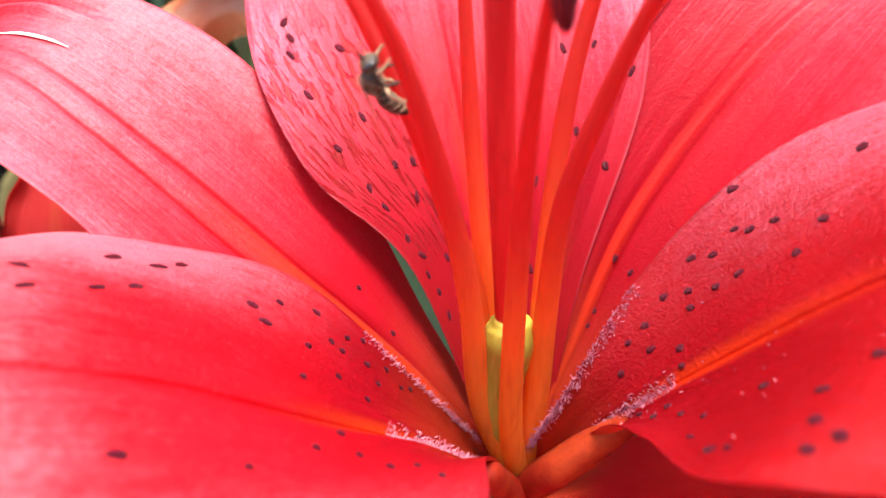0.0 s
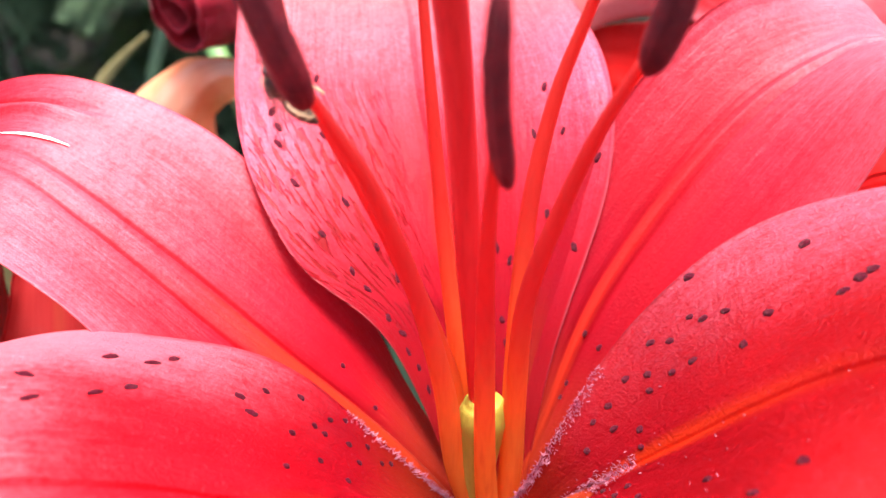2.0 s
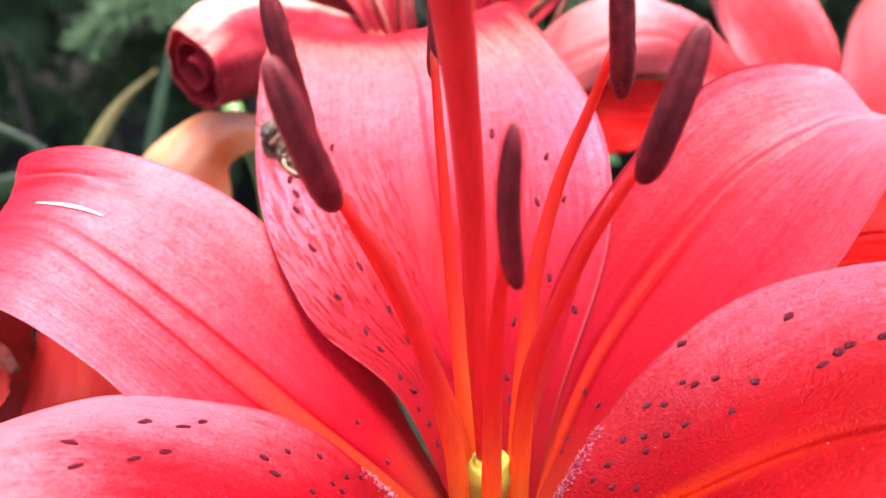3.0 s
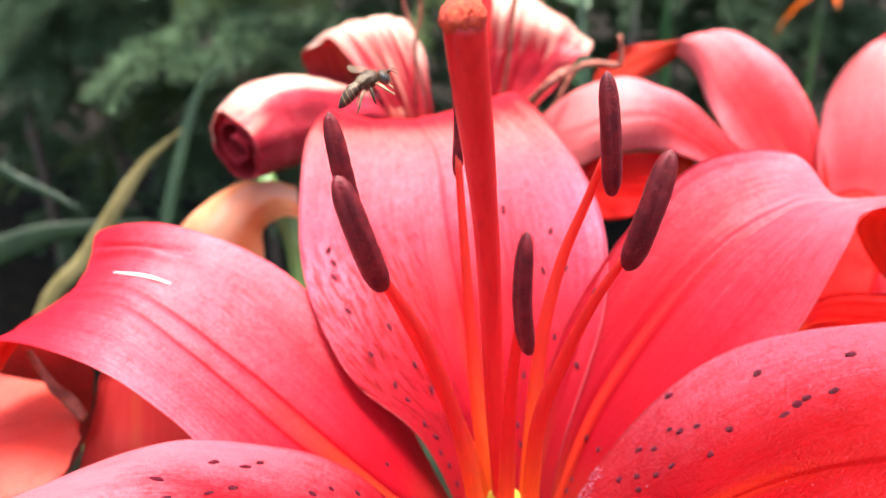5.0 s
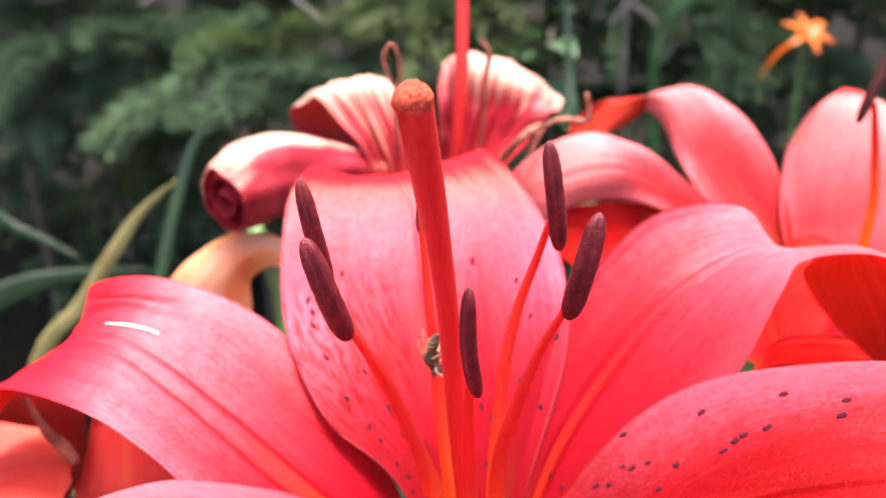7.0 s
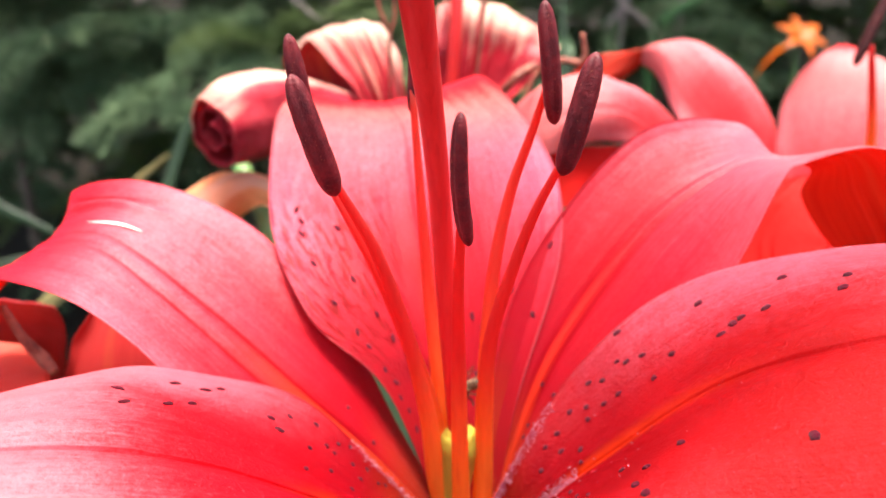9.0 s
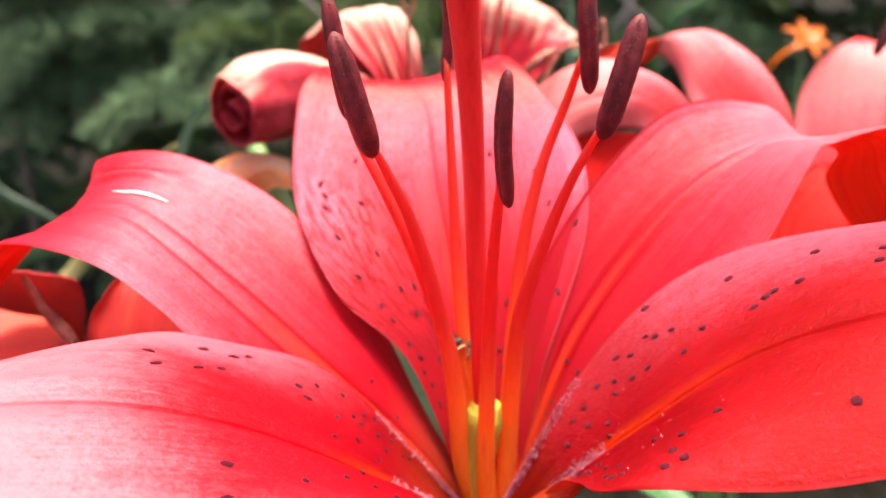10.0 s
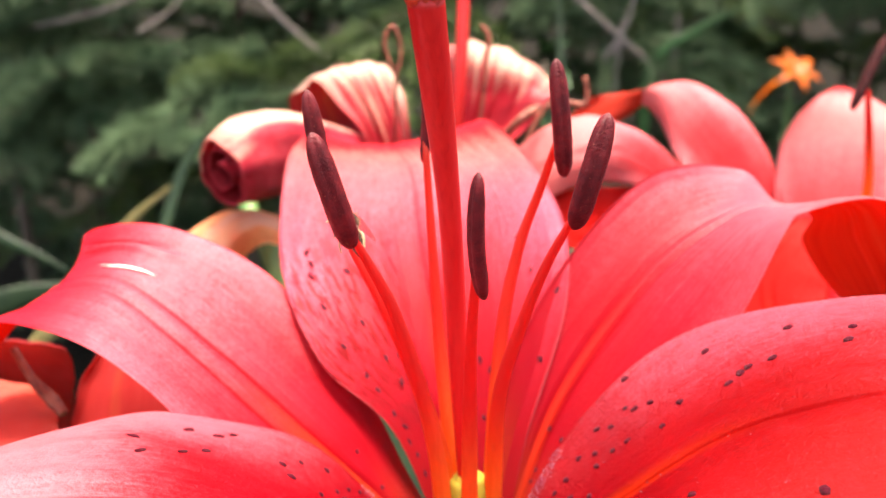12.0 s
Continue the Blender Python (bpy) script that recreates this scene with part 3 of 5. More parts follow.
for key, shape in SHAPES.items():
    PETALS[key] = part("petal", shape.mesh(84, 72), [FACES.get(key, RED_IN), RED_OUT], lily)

# swollen keels under the claws of the two front petals
for key, line, widths in (
    ("right", [(2.7, -0.6, -8.1), (5.1, -3.8, -1.5), (7.9, -4.9, 2.8), (10.7, -5.9, 6.9), (13.2, -7.0, 10.8)], (1.9, 2.0, 1.9, 1.5, 0.8)),
    ("left", [(1.8, -2.0, -7.9), (-0.5, -4.2, -3.6), (-2.3, -9.0, 4.4), (-4.2, -9.0, 5.5)], (2.2, 2.3, 1.5, 0.4)),
):
    part("keel", tube(mm(line), [w * 0.001 for w in widths], 16, 24), KEEL, PETALS[key], "swollen orange claw of the petal")

# raised dark spots
SPOTS = {}
SPOTS["back"] = (
    (0.444, -0.82), (0.425, -0.8), (0.406, -0.82), (0.356, -0.8), (0.4, -0.57), (0.319, -0.57), (0.294, -0.78), (0.263, -0.5), (0.263, -0.38),
    (0.244, -0.75), (0.225, -0.47), (0.219, -0.75), (0.181, -0.78), (0.163, -0.75), (0.163, -0.47), (0.144, -0.82), (0.35, 0.6), (0.312, 0.93),
    (0.263, 0.68), (0.231, 0.9), (0.225, 0.45), (0.206, 0.82), (0.194, 0.78), (0.175, 0.8), (0.156, 0.45), (0.131, -0.78), (0.113, -0.78),
    (0.35, 0.75), (0.469, -0.57), (0.456, 0.4), (0.413, 0.68), (0.269, 0.78), (0.238, 0.35), (0.175, 0.4),
)
SPOTS["left"] = (
    (0.525, -0.57), (0.506, -0.4), (0.45, -0.47), (0.45, -0.75), (0.419, -0.55), (0.406, -0.75), (0.388, -0.82), (0.319, -0.68), (0.306, -0.6),
    (0.294, -0.78), (0.256, -0.85), (0.263, -0.57), (0.238, -0.7), (0.219, -0.82), (0.225, -0.68), (0.2, -0.9), (0.194, -0.72), (0.169, -0.82),
    (0.275, -0.3), (0.231, -0.45), (0.181, -0.6), (0.2, -0.35), (0.15, -0.75), (0.138, -0.82), (0.188, 0.03), (0.312, 0.28), (0.275, 0.17),
    (0.275, 0.33), (0.381, 0.4), (0.456, 0.35), (0.256, 0.45), (0.225, 0.53), (0.231, 0.72), (0.144, -0.1), (0.125, -0.05), (0.475, 0.55),
)
SPOTS["right"] = (
    (0.433, -0.78), (0.348, -0.96), (0.328, -0.76), (0.336, -0.7), (0.353, -0.66), (0.378, -0.52), (0.353, -0.42), (0.289, -0.8), (0.304, -0.72),
    (0.313, -0.52), (0.294, -0.54), (0.274, -0.64), (0.254, -0.74), (0.269, -0.54), (0.229, -0.7), (0.209, -0.72), (0.224, -0.5), (0.249, -0.12),
    (0.348, 0.5), (0.408, 0.62), (0.43, 0.77), (0.455, 0.83), (0.448, 0.88), (0.423, 0.48), (0.373, 0.9), (0.388, 0.88), (0.229, 0.52), (0.269, 0.56),
    (0.304, 0.64), (0.517, -0.74), (0.478, -0.5), (0.453, -0.5), (0.428, -0.44), (0.443, -0.48), (0.562, -0.6), (0.547, -0.48), (0.542, 0.56),
    (0.25, -0.3), (0.19, -0.55), (0.2, 0.3), (0.24, 0.36), (0.33, 0.86),
)
SPOTS["outer_left"] = (
    (0.206, -0.28), (0.163, -0.17),
)
SPOTS["outer_right"] = (
    (0.188, -0.17), (0.15, -0.12), (0.138, -0.12), (0.188, 0.05),
)


def spot_mesh(seed):
    """A small wart: a low dome with a crooked outline."""
    bm = bmesh.new()
    bmesh.ops.create_icosphere(bm, subdivisions=2, radius=1.0)
    for v in bm.verts:
        v.co *= 1 + 0.32 * noise.noise(v.co * 1.6 + Vector((seed * 5.0, 0, 0)))
        v.co.z *= 0.75 if v.co.z > 0 else 0.3
    me = bpy.data.meshes.new("spot")
    bm.to_mesh(me)
    bm.free()
    me.materials.append(SPOT)
    me.shade_smooth()
    return me


WARTS = [spot_mesh(i) for i in range(5)]


def on_petal(shape, u, v):
    """A frame on the petal: x across, y towards the tip, z out of the face."""
    n = shape.normal(u, v)
    y = (shape.point(u + 0.01, v) - shape.point(u - 0.01, v)).normalized()
    x = y.cross(n).normalized()
    m = Matrix((x, n.cross(x), n)).transposed().to_4x4()
    return Matrix.Translation(shape.point(u, v)) @ m


for key, places in SPOTS.items():
    rng = random.Random(len(key))
    for u, v in places:
        size = (0.00028 + 0.00040 * max(0.0, u - 0.12) * rng.uniform(0.6, 1.3))
        ob = new("spot", WARTS[rng.randrange(5)])
        ob.parent = PETALS[key]
        ob.matrix_basis = on_petal(SHAPES[key], u, v) @ Matrix.Diagonal((size * rng.uniform(0.8, 1.05) * (0.92 if key == "back" else 0.6 if key == "left" and u > 0.38 and v < 0 else 1.0), size * rng.uniform(1.1, 1.7) * (1.5 if key == "back" or key == "left" and u > 0.3 and v < 0 else 1.0), size, 1)) @ pose(0, 0, 0, 0, 0, rng.uniform(-25, 25))


def papillae_mesh(shape, centre, u0, u1, spread, count, seed, tall=1.0):
    """Short blunt hairs along the nectar furrow."""
    rng = random.Random(seed)
    verts, faces = [], []
    for _ in range(count):
        u = u0 + (u1 - u0) * rng.random() ** 1.5
        v = max(-1, min(1, centre + rng.gauss(0, spread)))
        p, n = shape.point(u, v), shape.normal(u, v)
        d = (n + Vector((rng.gauss(0, 0.5), rng.gauss(0, 0.5), rng.gauss(0, 0.5)))).normalized()
        a = d.orthogonal().normalized()
        b = d.cross(a)
        r, h = rng.uniform(0.00004, 0.00007), rng.uniform(0.0003, 0.0008) * tall * (1.1 - 0.6 * (u - u0) / (u1 - u0))
        k = len(verts)
        for j in range(3):
            g = 2 * math.pi * j / 3
            verts.append(p + (a * math.cos(g) + b * math.sin(g)) * r)
        for j in range(3):
            g = 2 * math.pi * j / 3
            verts.append(p + d * h + (a * math.cos(g) + b * math.sin(g)) * r * 0.8)
        for j in range(3):
            faces.append((k + j, k + (j + 1) % 3, k + 3 + (j + 1) % 3, k + 3 + j))
        faces.append((k + 3, k + 4, k + 5))
    me = bpy.data.meshes.new("papillae")
    me.from_pydata(verts, [], faces)
    me.materials.append(PAPILLA)
    return me


for key, centre, u0, u1, spread, count in (("left", 0.0, 0.07, 0.19, 0.07, 700), ("left", -0.97, 0.05, 0.2, 0.03, 320), ("right", 0.0, 0.1, 0.24, 0.07, 900), ("right", -0.97, 0.05, 0.24, 0.04, 850), ("right", 0.3, 0.14, 0.45, 0.3, 60)):
    ob = new("papillae", papillae_mesh(SHAPES[key], centre, u0, u1, spread, count, count, 0.45 if count < 200 else 1.0))
    ob.parent = PETALS[key]
    tagged(ob, "fuzzy pink papillae along the nectar furrow", kind="stuff")

# torn slit in the recurved petal
torn = SHAPES["outer_left"]
TEAR_LINE = [torn.point(u, v) + torn.normal(u, v) * 0.0002 for u, v in ((0.468, -0.26), (0.488, -0.23), (0.515, -0.19), (0.555, -0.18))]
part("tear", tube(TEAR_LINE, [0.00006, 0.00018, 0.00026, 0.0002, 0.00006], 8, 20, flat=torn.normal(0.51, -0.22), squash=0.4), TEAR, PETALS["outer_left"], "white torn edge of a slit")

# pistil
part("ovary", tube(mm([(2.5, 0.4, -8.3), (-0.6, 0.4, 2.0), (0.2, 0.0, 14.0), (0.2, 0.0, 16.4)]), [0.0008, 0.0021, 0.0028, 0.0016], 18, 24), OVARY, lily, "yellow-green ovary")
style = part("style", tube(mm([(0.0, 0.3, 14.5), (-1.4, -0.1, 34.1), (-2.8, -2.6, 56.0), (-5.3, -9.6, 78.3)]), [0.0012, 0.0012, 0.00125, 0.00125, 0.0013, 0.0014, 0.0017, 0.0019], 24, 60), STYLE, lily, "long red style")


def stigma_mesh(c, axis):
    """Three swollen lobes on the style's end."""
    bm = bmesh.new()
    q = axis.to_track_quat("Z", "Y").to_matrix().to_4x4()
    bmesh.ops.create_uvsphere(bm, u_segments=64, v_segments=36, radius=1.0)
    for v in bm.verts:
        g = math.atan2(v.co.y, v.co.x)
        lobe = 0.95 + 0.06 * math.cos(3 * g)
        dent = -0.2 * math.exp(-(v.co.x ** 2 + v.co.y ** 2) / 0.08) if v.co.z > 0 else 0
        bump = 1 + 0.06 * noise.noise(v.co * 5) + 0.09 * noise.noise(v.co * 11)
        v.co = Vector((v.co.x * lobe * bump, v.co.y * lobe * bump, v.co.z * 0.8 * bump + dent))
        v.co *= 0.00208
    bm.transform(Matrix.Translation(c) @ q)
    return bm


part("stigma", stigma_mesh(Vector((-5.35, -9.7, 78.4)) * 0.001, Vector((-0.2, -0.3, 1))), STIGMA, style, "orange three-lobed stigma")

# stamens
W = (0.0, -1.0, 0.35)
stamen(lily, [(2.5, 0.4, -8.3), (-2.3, -0.6, 5.0), (-3.9, -1.8, 19.4), (-6.3, -3.7, 32.6), (-9.2, -6.1, 43.7), (-11.6, -7.8, 49.8), (-13.3, -8.9, 53.6)], (-13.1, -10.2, 52.6), (-16.4, -12.4, 65.4), 1.38, W, 1, FILAMENT)
stamen(lily, [(2.5, 0.4, -8.3), (0.6, -2.2, 5.0), (-0.1, -6.2, 29.4), (-0.3, -10.6, 42.2), (0.0, -15.6, 55.0)], (0.5, -16.9, 49.6), (-0.4, -19.7, 63.3), 1.0, (-0.8, -0.6, 0.2), 2, FILAMENT)
stamen(lily, [(2.5, 0.4, -8.3), (3.5, 0.6, 5.0), (3.6, 1.9, 16.3), (3.9, 3.1, 27.8), (4.7, 4.0, 38.6), (6.5, 4.6, 48.2), (8.8, 4.2, 55.8), (10.2, 3.2, 61.5)], (11.2, 2.4, 57.2), (9.2, 1.0, 71.2), 1.18, W, 3, FILAMENT_PALE)
stamen(lily, [(2.5, 0.4, -8.3), (3.4, -0.2, 5.0), (3.5, -1.2, 18.6), (3.8, -3.2, 31.1), (5.9, -5.5, 41.6), (8.0, -7.6, 49.6), (10.4, -9.5, 56.0)], (10.3, -10.4, 54.8), (12.7, -11.8, 67.3), 1.32, W, 4, FILAMENT)
stamen(lily, [(2.5, 0.4, -8.3), (-2.4, 0.9, 5.0), (-3.1, 1.1, 16.9), (-6.1, 0.2, 28.7), (-9.4, -0.9, 38.8), (-12.7, -0.8, 46.2), (-15.9, 0.1, 52.4), (-17.2, 0.2, 57.0)], (-16.6, 0.6, 54.0), (-18.5, -1.4, 68.0), 1.18, W, 5, FILAMENT)
stamen(lily, [(2.5, 0.4, -8.3), (-1.0, 1.6, 5.0), (-2.0, 2.5, 15.9), (-3.6, 4.7, 31.9), (-4.7, 6.4, 46.8), (-5.6, 7.7, 60.5)], (-5.8, 8.2, 57.5), (-6.0, 7.0, 70.5), 0.9, (0.9, 0.3, 0.0), 6, FILAMENT_PALE)

# ---- the withered lily behind ----
spent = thing("lily_flower", (0.003, 0.180, 0.700), "fading wrinkled red lily with curled bleached petals", "flower")


def furled_mesh(line, radii, start=25, turns=1.4, seed=0, nu=56, nv=90, thick=0.45):
    """A petal rolled up lengthwise into a tube, its open end showing the coil."""
    path = mm(line)
    bm = bmesh.new()
    uv = bm.loops.layers.uv.new("UVMap")
    faces = []
    for skin in (0, 1):
        rows = []
        for i in range(nu + 1):
            f = i / nu
            p = spline(path, f)
            d = (spline(path, min(f + 0.02, 1)) - spline(path, max(f - 0.02, 0))).normalized()
            up = (Vector((0, 0, 1)) - d * d.z).normalized()
            front = up.cross(d)
            front = front if front.y < 0 else -front
            x = f * (len(radii) - 1)
            k = min(int(x), len(radii) - 2)
            r = radii[k] + (radii[k + 1] - radii[k]) * (x - k)
            row = []
            for j in range(nv + 1):
                c = j / nv
                g = radians(start) + 2 * math.pi * turns * c
                crease = 0.17 * noise.noise(Vector((f * 3.5, c * 30, seed))) + 0.18 * noise.noise(Vector((f * 3, c * 6, seed + 5)))
                q = r * (1 - 1.1 * max(0.0, c - 0.34)) * (1 + crease) - skin * thick
                lip = 1.6 * noise.noise(Vector((c * 7, seed, 3))) * f ** 6
                row.append(bm.verts.new(p + 0.001 * (d * lip + (front * math.cos(g) * 0.9 + up * math.sin(g)) * q)))
            rows.append(row)
        for i in range(nu):
            for j in range(nv):
                q = [rows[i][j], rows[i + 1][j], rows[i + 1][j + 1], rows[i][j + 1]]
                c = [(i / nu, j / nv), ((i + 1) / nu, j / nv), ((i + 1) / nu, (j + 1) / nv), (i / nu, (j + 1) / nv)]
                face = bm.faces.new(q if skin else q[::-1])
                face.material_index = skin
                for loop, at in zip(face.loops, c if skin else c[::-1]):
                    loop[uv].uv = at
        faces.append(rows)
    for j in range(nv):
        for i in (0, nu):
            face = bm.faces.new((faces[0][i][j], faces[1][i][j], faces[1][i][j + 1], faces[0][i][j + 1]))
            for loop in face.loops:
                loop[uv].uv = (i / nu, j / nv)
    for i in range(nu):
        for j in (0, nv):
            face = bm.faces.new((faces[0][i][j], faces[1][i][j], faces[1][i + 1][j], faces[0][i + 1][j]))
            for loop in face.loops:
                loop[uv].uv = (i / nu, j / nv)
    return bm


part("petal", furled_mesh([(-14, -14, 23.0), (-23.0, -18.0, 26.2), (-32.1, -25.0, 27.8), (-39.5, -33.0, 28.8), (-44.4, -39.0, 28.6), (-47.6, -44.5, 27.4)], [3.8, 5.8, 7.8, 9.3, 9.2, 7.6], -62, 2.5, 2), [WILT_SIDE, WILT_OUT], spent, "bleached petal rolled up into a tube")
SP2 = [
    ((-15.0, -20.5, 19.0), (-11.0, -19.6, 18.0), (-6.5, -20.0, 18.6)),
    ((-17.2, -20.0, 25.9), (-12.6, -17.4, 25.6), (-6.8, -19.2, 26.0)),
    ((-22.4, -18.6, 34.6), (-16.6, -14.8, 36.0), (-8.2, -16.2, 36.0)),
    ((-30.2, -12.6, 42.2), (-21.6, -10.6, 44.0), (-10.4, -11.6, 43.6)),
    ((-36.6, -2.6, 41.0), (-26.0, -3.4, 45.4), (-12.8, -3.4, 46.0)),
    ((-41.2, 5.0, 35.0), (-31.0, 6.0, 39.0), (-15.6, 7.0, 41.6)),
    ((-39.6, 8.4, 27.0), (-30.4, 11.0, 29.0), (-16.6, 13.0, 32.0)),
    ((-34.0, 6.4, 20.4), (-25.6, 10.0, 19.0), (-15.2, 13.0, 20.0)),
]
SP3 = [
    ((2.2, -23.5, 20.4), (6.3, -24.1, 19.1), (10.5, -23.5, 20.3)),
    ((-0.7, -21.3, 32.6), (9.3, -18.0, 30.2), (20.0, -21.3, 32.4)),
    ((-0.8, -20.2, 42.6), (12.0, -16.0, 39.5), (26.0, -21.5, 39.3)),
    ((0.5, -15.9, 49.8), (13.4, -14.4, 48.0), (29.8, -18.3, 41.4)),
    ((2.2, -4.6, 50.4), (15.2, -6.5, 50.9), (32.0, -7.1, 40.9)),
    ((4.6, 14.9, 45.1), (16.9, 14.9, 44.9), (31.7, 12.1, 34.3)),
]
for i, stations in enumerate((SP2, SP3)):
    part("petal", Petal(stations, 0.5, 3.0, 21 + i).mesh(72, 48), [WILT_IN if i else WILT_ARCH, WILT_OUT], spent)

# ---- the lily further along ----
far_lily = thing("lily_flower", (0.100, 0.165, 0.705), "open red lily flower with arching petals, out of focus", "flower")
FR1 = [
    ((-6.8, -11.8, -5.5), (-9.7, -11.8, -5.5), (-12.5, -11.8, -5.4)),
    ((-8.8, -6.0, 7.5), (-14.0, -4.4, 3.9), (-22.4, -8.3, 2.5)),
    ((-11.6, 3.3, 21.0), (-21.7, 3.4, 16.5), (-31.2, -0.3, 13.3)),
    ((-19.3, 12.3, 31.4), (-30.4, 8.2, 27.3), (-34.5, 6.8, 19.4)),
    ((-31.6, 19.8, 35.6), (-37.2, 15.0, 34.6), (-37.8, 15.4, 27.3)),
    ((-45.3, 18.9, 25.9), (-45.0, 19.4, 31.9), (-44.6, 21.9, 31.6)),
    ((-54.5, 19.3, 22.3), (-54.2, 22.8, 25.6), (-54.0, 24.3, 30.5)),
    ((-63.0, 19.3, 14.8), (-61.8, 22.8, 18.9), (-60.3, 24.3, 24.5)),
]
FR2 = [
    ((-10.6, -19.0, -2.0), (-13.3, -19.6, -3.2), (-16.1, -20.2, -4.5)),
    ((-32.3, -16.2, 14.5), (-32.3, -17.8, 10.9), (-35.0, -19.1, 7.9)),
    ((-45.9, -17.6, 26.2), (-46.0, -20.0, 20.9), (-47.3, -22.2, 15.9)),
    ((-55.3, -17.5, 31.5), (-56.1, -23.0, 26.6), (-56.8, -23.3, 18.4)),
    ((-64.2, -17.1, 32.6), (-64.9, -23.2, 26.2), (-65.7, -23.8, 17.5)),
    ((-74.2, -16.6, 28.9), (-73.3, -21.6, 22.5), (-73.1, -23.0, 14.5)),
    ((-81.5, -13.5, 21.2), (-81.0, -16.1, 17.9), (-78.3, -17.0, 13.3)),
]
FR3 = [
    ((-2.6, -12.4, -6.9), (0.2, -12.4, -6.9), (3.1, -12.4, -6.9)),
    ((-9.6, -8.9, 1.0), (1.8, -6.7, -1.6), (19.7, -9.5, -0.5)),
    ((-10.9, -3.7, 12.7), (4.5, 0.5, 9.5), (27.8, -3.7, 12.4)),
    ((-7.5, 2.5, 24.1), (6.6, 7.4, 22.6), (28.0, 2.5, 22.8)),
    ((1.1, 10.3, 31.6), (8.7, 12.0, 30.3), (24.3, 10.3, 29.3)),
    ((11.6, 18.3, 34.6), (13.1, 18.4, 34.7), (15.4, 18.2, 34.4)),
]
FR4 = [
    ((-39.2, -63.7, -3.5), (-39.2, -63.9, -4.0), (-39.2, -64.1, -4.5)),
    ((-34.7, -62.6, 3.8), (-34.7, -64.3, -0.0), (-35.8, -66.4, -4.8)),
    ((-28.3, -65.6, 6.7), (-28.3, -67.7, 2.1), (-28.4, -70.2, -3.5)),
    ((-19.3, -68.0, 6.3), (-19.3, -70.2, 1.2), (-19.4, -72.7, -4.3)),
    ((-8.0, -67.7, 1.8), (-8.0, -69.3, -1.9), (-8.1, -71.8, -7.5)),
]
FR5 = [
    ((-44.9, -18.4, 15.4), (-46.3, -20.0, 11.8), (-47.6, -21.6, 8.2)),
    ((-55.8, -19.9, 16.8), (-55.9, -22.8, 10.2), (-58.6, -25.4, 4.4)),
    ((-66.3, -20.2, 16.1), (-66.3, -22.8, 10.4), (-65.1, -26.0, 3.2)),
    ((-73.9, -19.5, 13.3), (-72.7, -21.1, 9.8), (-70.7, -23.3, 4.9)),
]
FR6 = [
    ((-21.9, -43.0, -13.8), (-15.1, -43.0, -13.9), (-7.7, -43.0, -14.0)),
    ((-21.7, -40.0, -7.0), (-12.9, -37.6, -9.2), (-6.4, -39.9, -7.2)),
    ((-20.4, -36.0, -0.7), (-11.7, -33.4, -2.2), (-4.5, -36.3, -1.5)),
    ((-17.2, -32.2, 2.9), (-10.5, -30.3, 2.2), (-4.0, -32.7, 1.6)),
    ((-12.4, -29.4, 4.3), (-9.2, -29.3, 4.5), (-5.4, -29.6, 3.6)),
]
FR7 = [
    ((-29.5, -57.8, -8.9), (-27.2, -57.8, -8.9), (-25.0, -57.8, -8.9)),
    ((-39.6, -54.6, -0.5), (-29.2, -52.8, -3.9), (-21.6, -55.9, -3.6)),
    ((-39.9, -50.5, 5.1), (-29.1, -46.9, 3.6), (-18.3, -51.0, 4.1)),
    ((-33.0, -45.4, 10.5), (-23.5, -42.3, 10.6), (-15.6, -45.5, 10.6)),
    ((-22.5, -38.7, 14.5), (-18.5, -37.6, 14.8), (-15.4, -38.8, 14.5)),
]
for i, stations in enumerate((FR1, FR2, FR3, FR4, FR5, FR6, FR7)):
    part("petal", Petal(stations, 0.5, 0.8, 30 + i).mesh(40, 22), [RED_FRONT if i in (3, 4, 6) else RED_SHEEN if i == 5 else FADED_IN, RED_FRONT if i in (4, 6) else RED_OUT], far_lily)

pale = thing("lily_flower", (-0.045, 0.145, 0.695), "pale orange lily petal curling downwards, fading", "flower")
OP = [
    ((-20.8, -7.7, 0.6), (-12.8, -8.2, -0.7), (-4.8, -8.5, -1.4)),
    ((-18.7, -4.0, 8.9), (-7.8, -8.2, 6.7), (1.9, -6.9, 2.2)),
    ((-11.6, -2.0, 15.8), (-2.9, -8.2, 13.9), (2.6, -4.8, 9.3)),
    ((-3.3, -1.0, 20.2), (2.0, -7.0, 19.0), (4.9, -4.2, 13.1)),
    ((3.3, -0.5, 21.3), (6.0, -4.4, 19.9), (7.8, -3.8, 13.9)),
    ((10.1, 0.8, 19.1), (10.7, -1.2, 17.1), (10.7, -2.1, 12.7)),
]
part("petal", Petal(OP, 0.4, 0.8, 41).mesh(40, 22), [PALE_IN, PALE_IN], pale)


left_lily = thing("lily_flower", (-0.075, 0.075, 0.690), "red lily flower partly hidden under another, with withered stamen", "flower")
LF1 = [
    ((-21.5, 8.7, 1.6), (-12.0, -1.3, 3.4), (-1.2, -11.2, 6.0)),
    ((-12.4, 14.0, 10.5), (-1.4, 0.7, 9.3), (8.9, -11.8, 10.3)),
    ((-3.6, 14.7, 12.6), (5.6, 1.2, 11.0), (16.1, -11.6, 11.1)),
    ((5.1, 14.3, 11.9), (12.5, 3.5, 11.6), (19.5, -7.1, 11.7)),
    ((11.5, 11.9, 11.2), (15.7, 4.5, 11.4), (19.8, -2.7, 12.1)),
    ((14.7, 8.5, 10.6), (16.3, 5.4, 10.9), (17.3, 3.2, 10.7)),
]
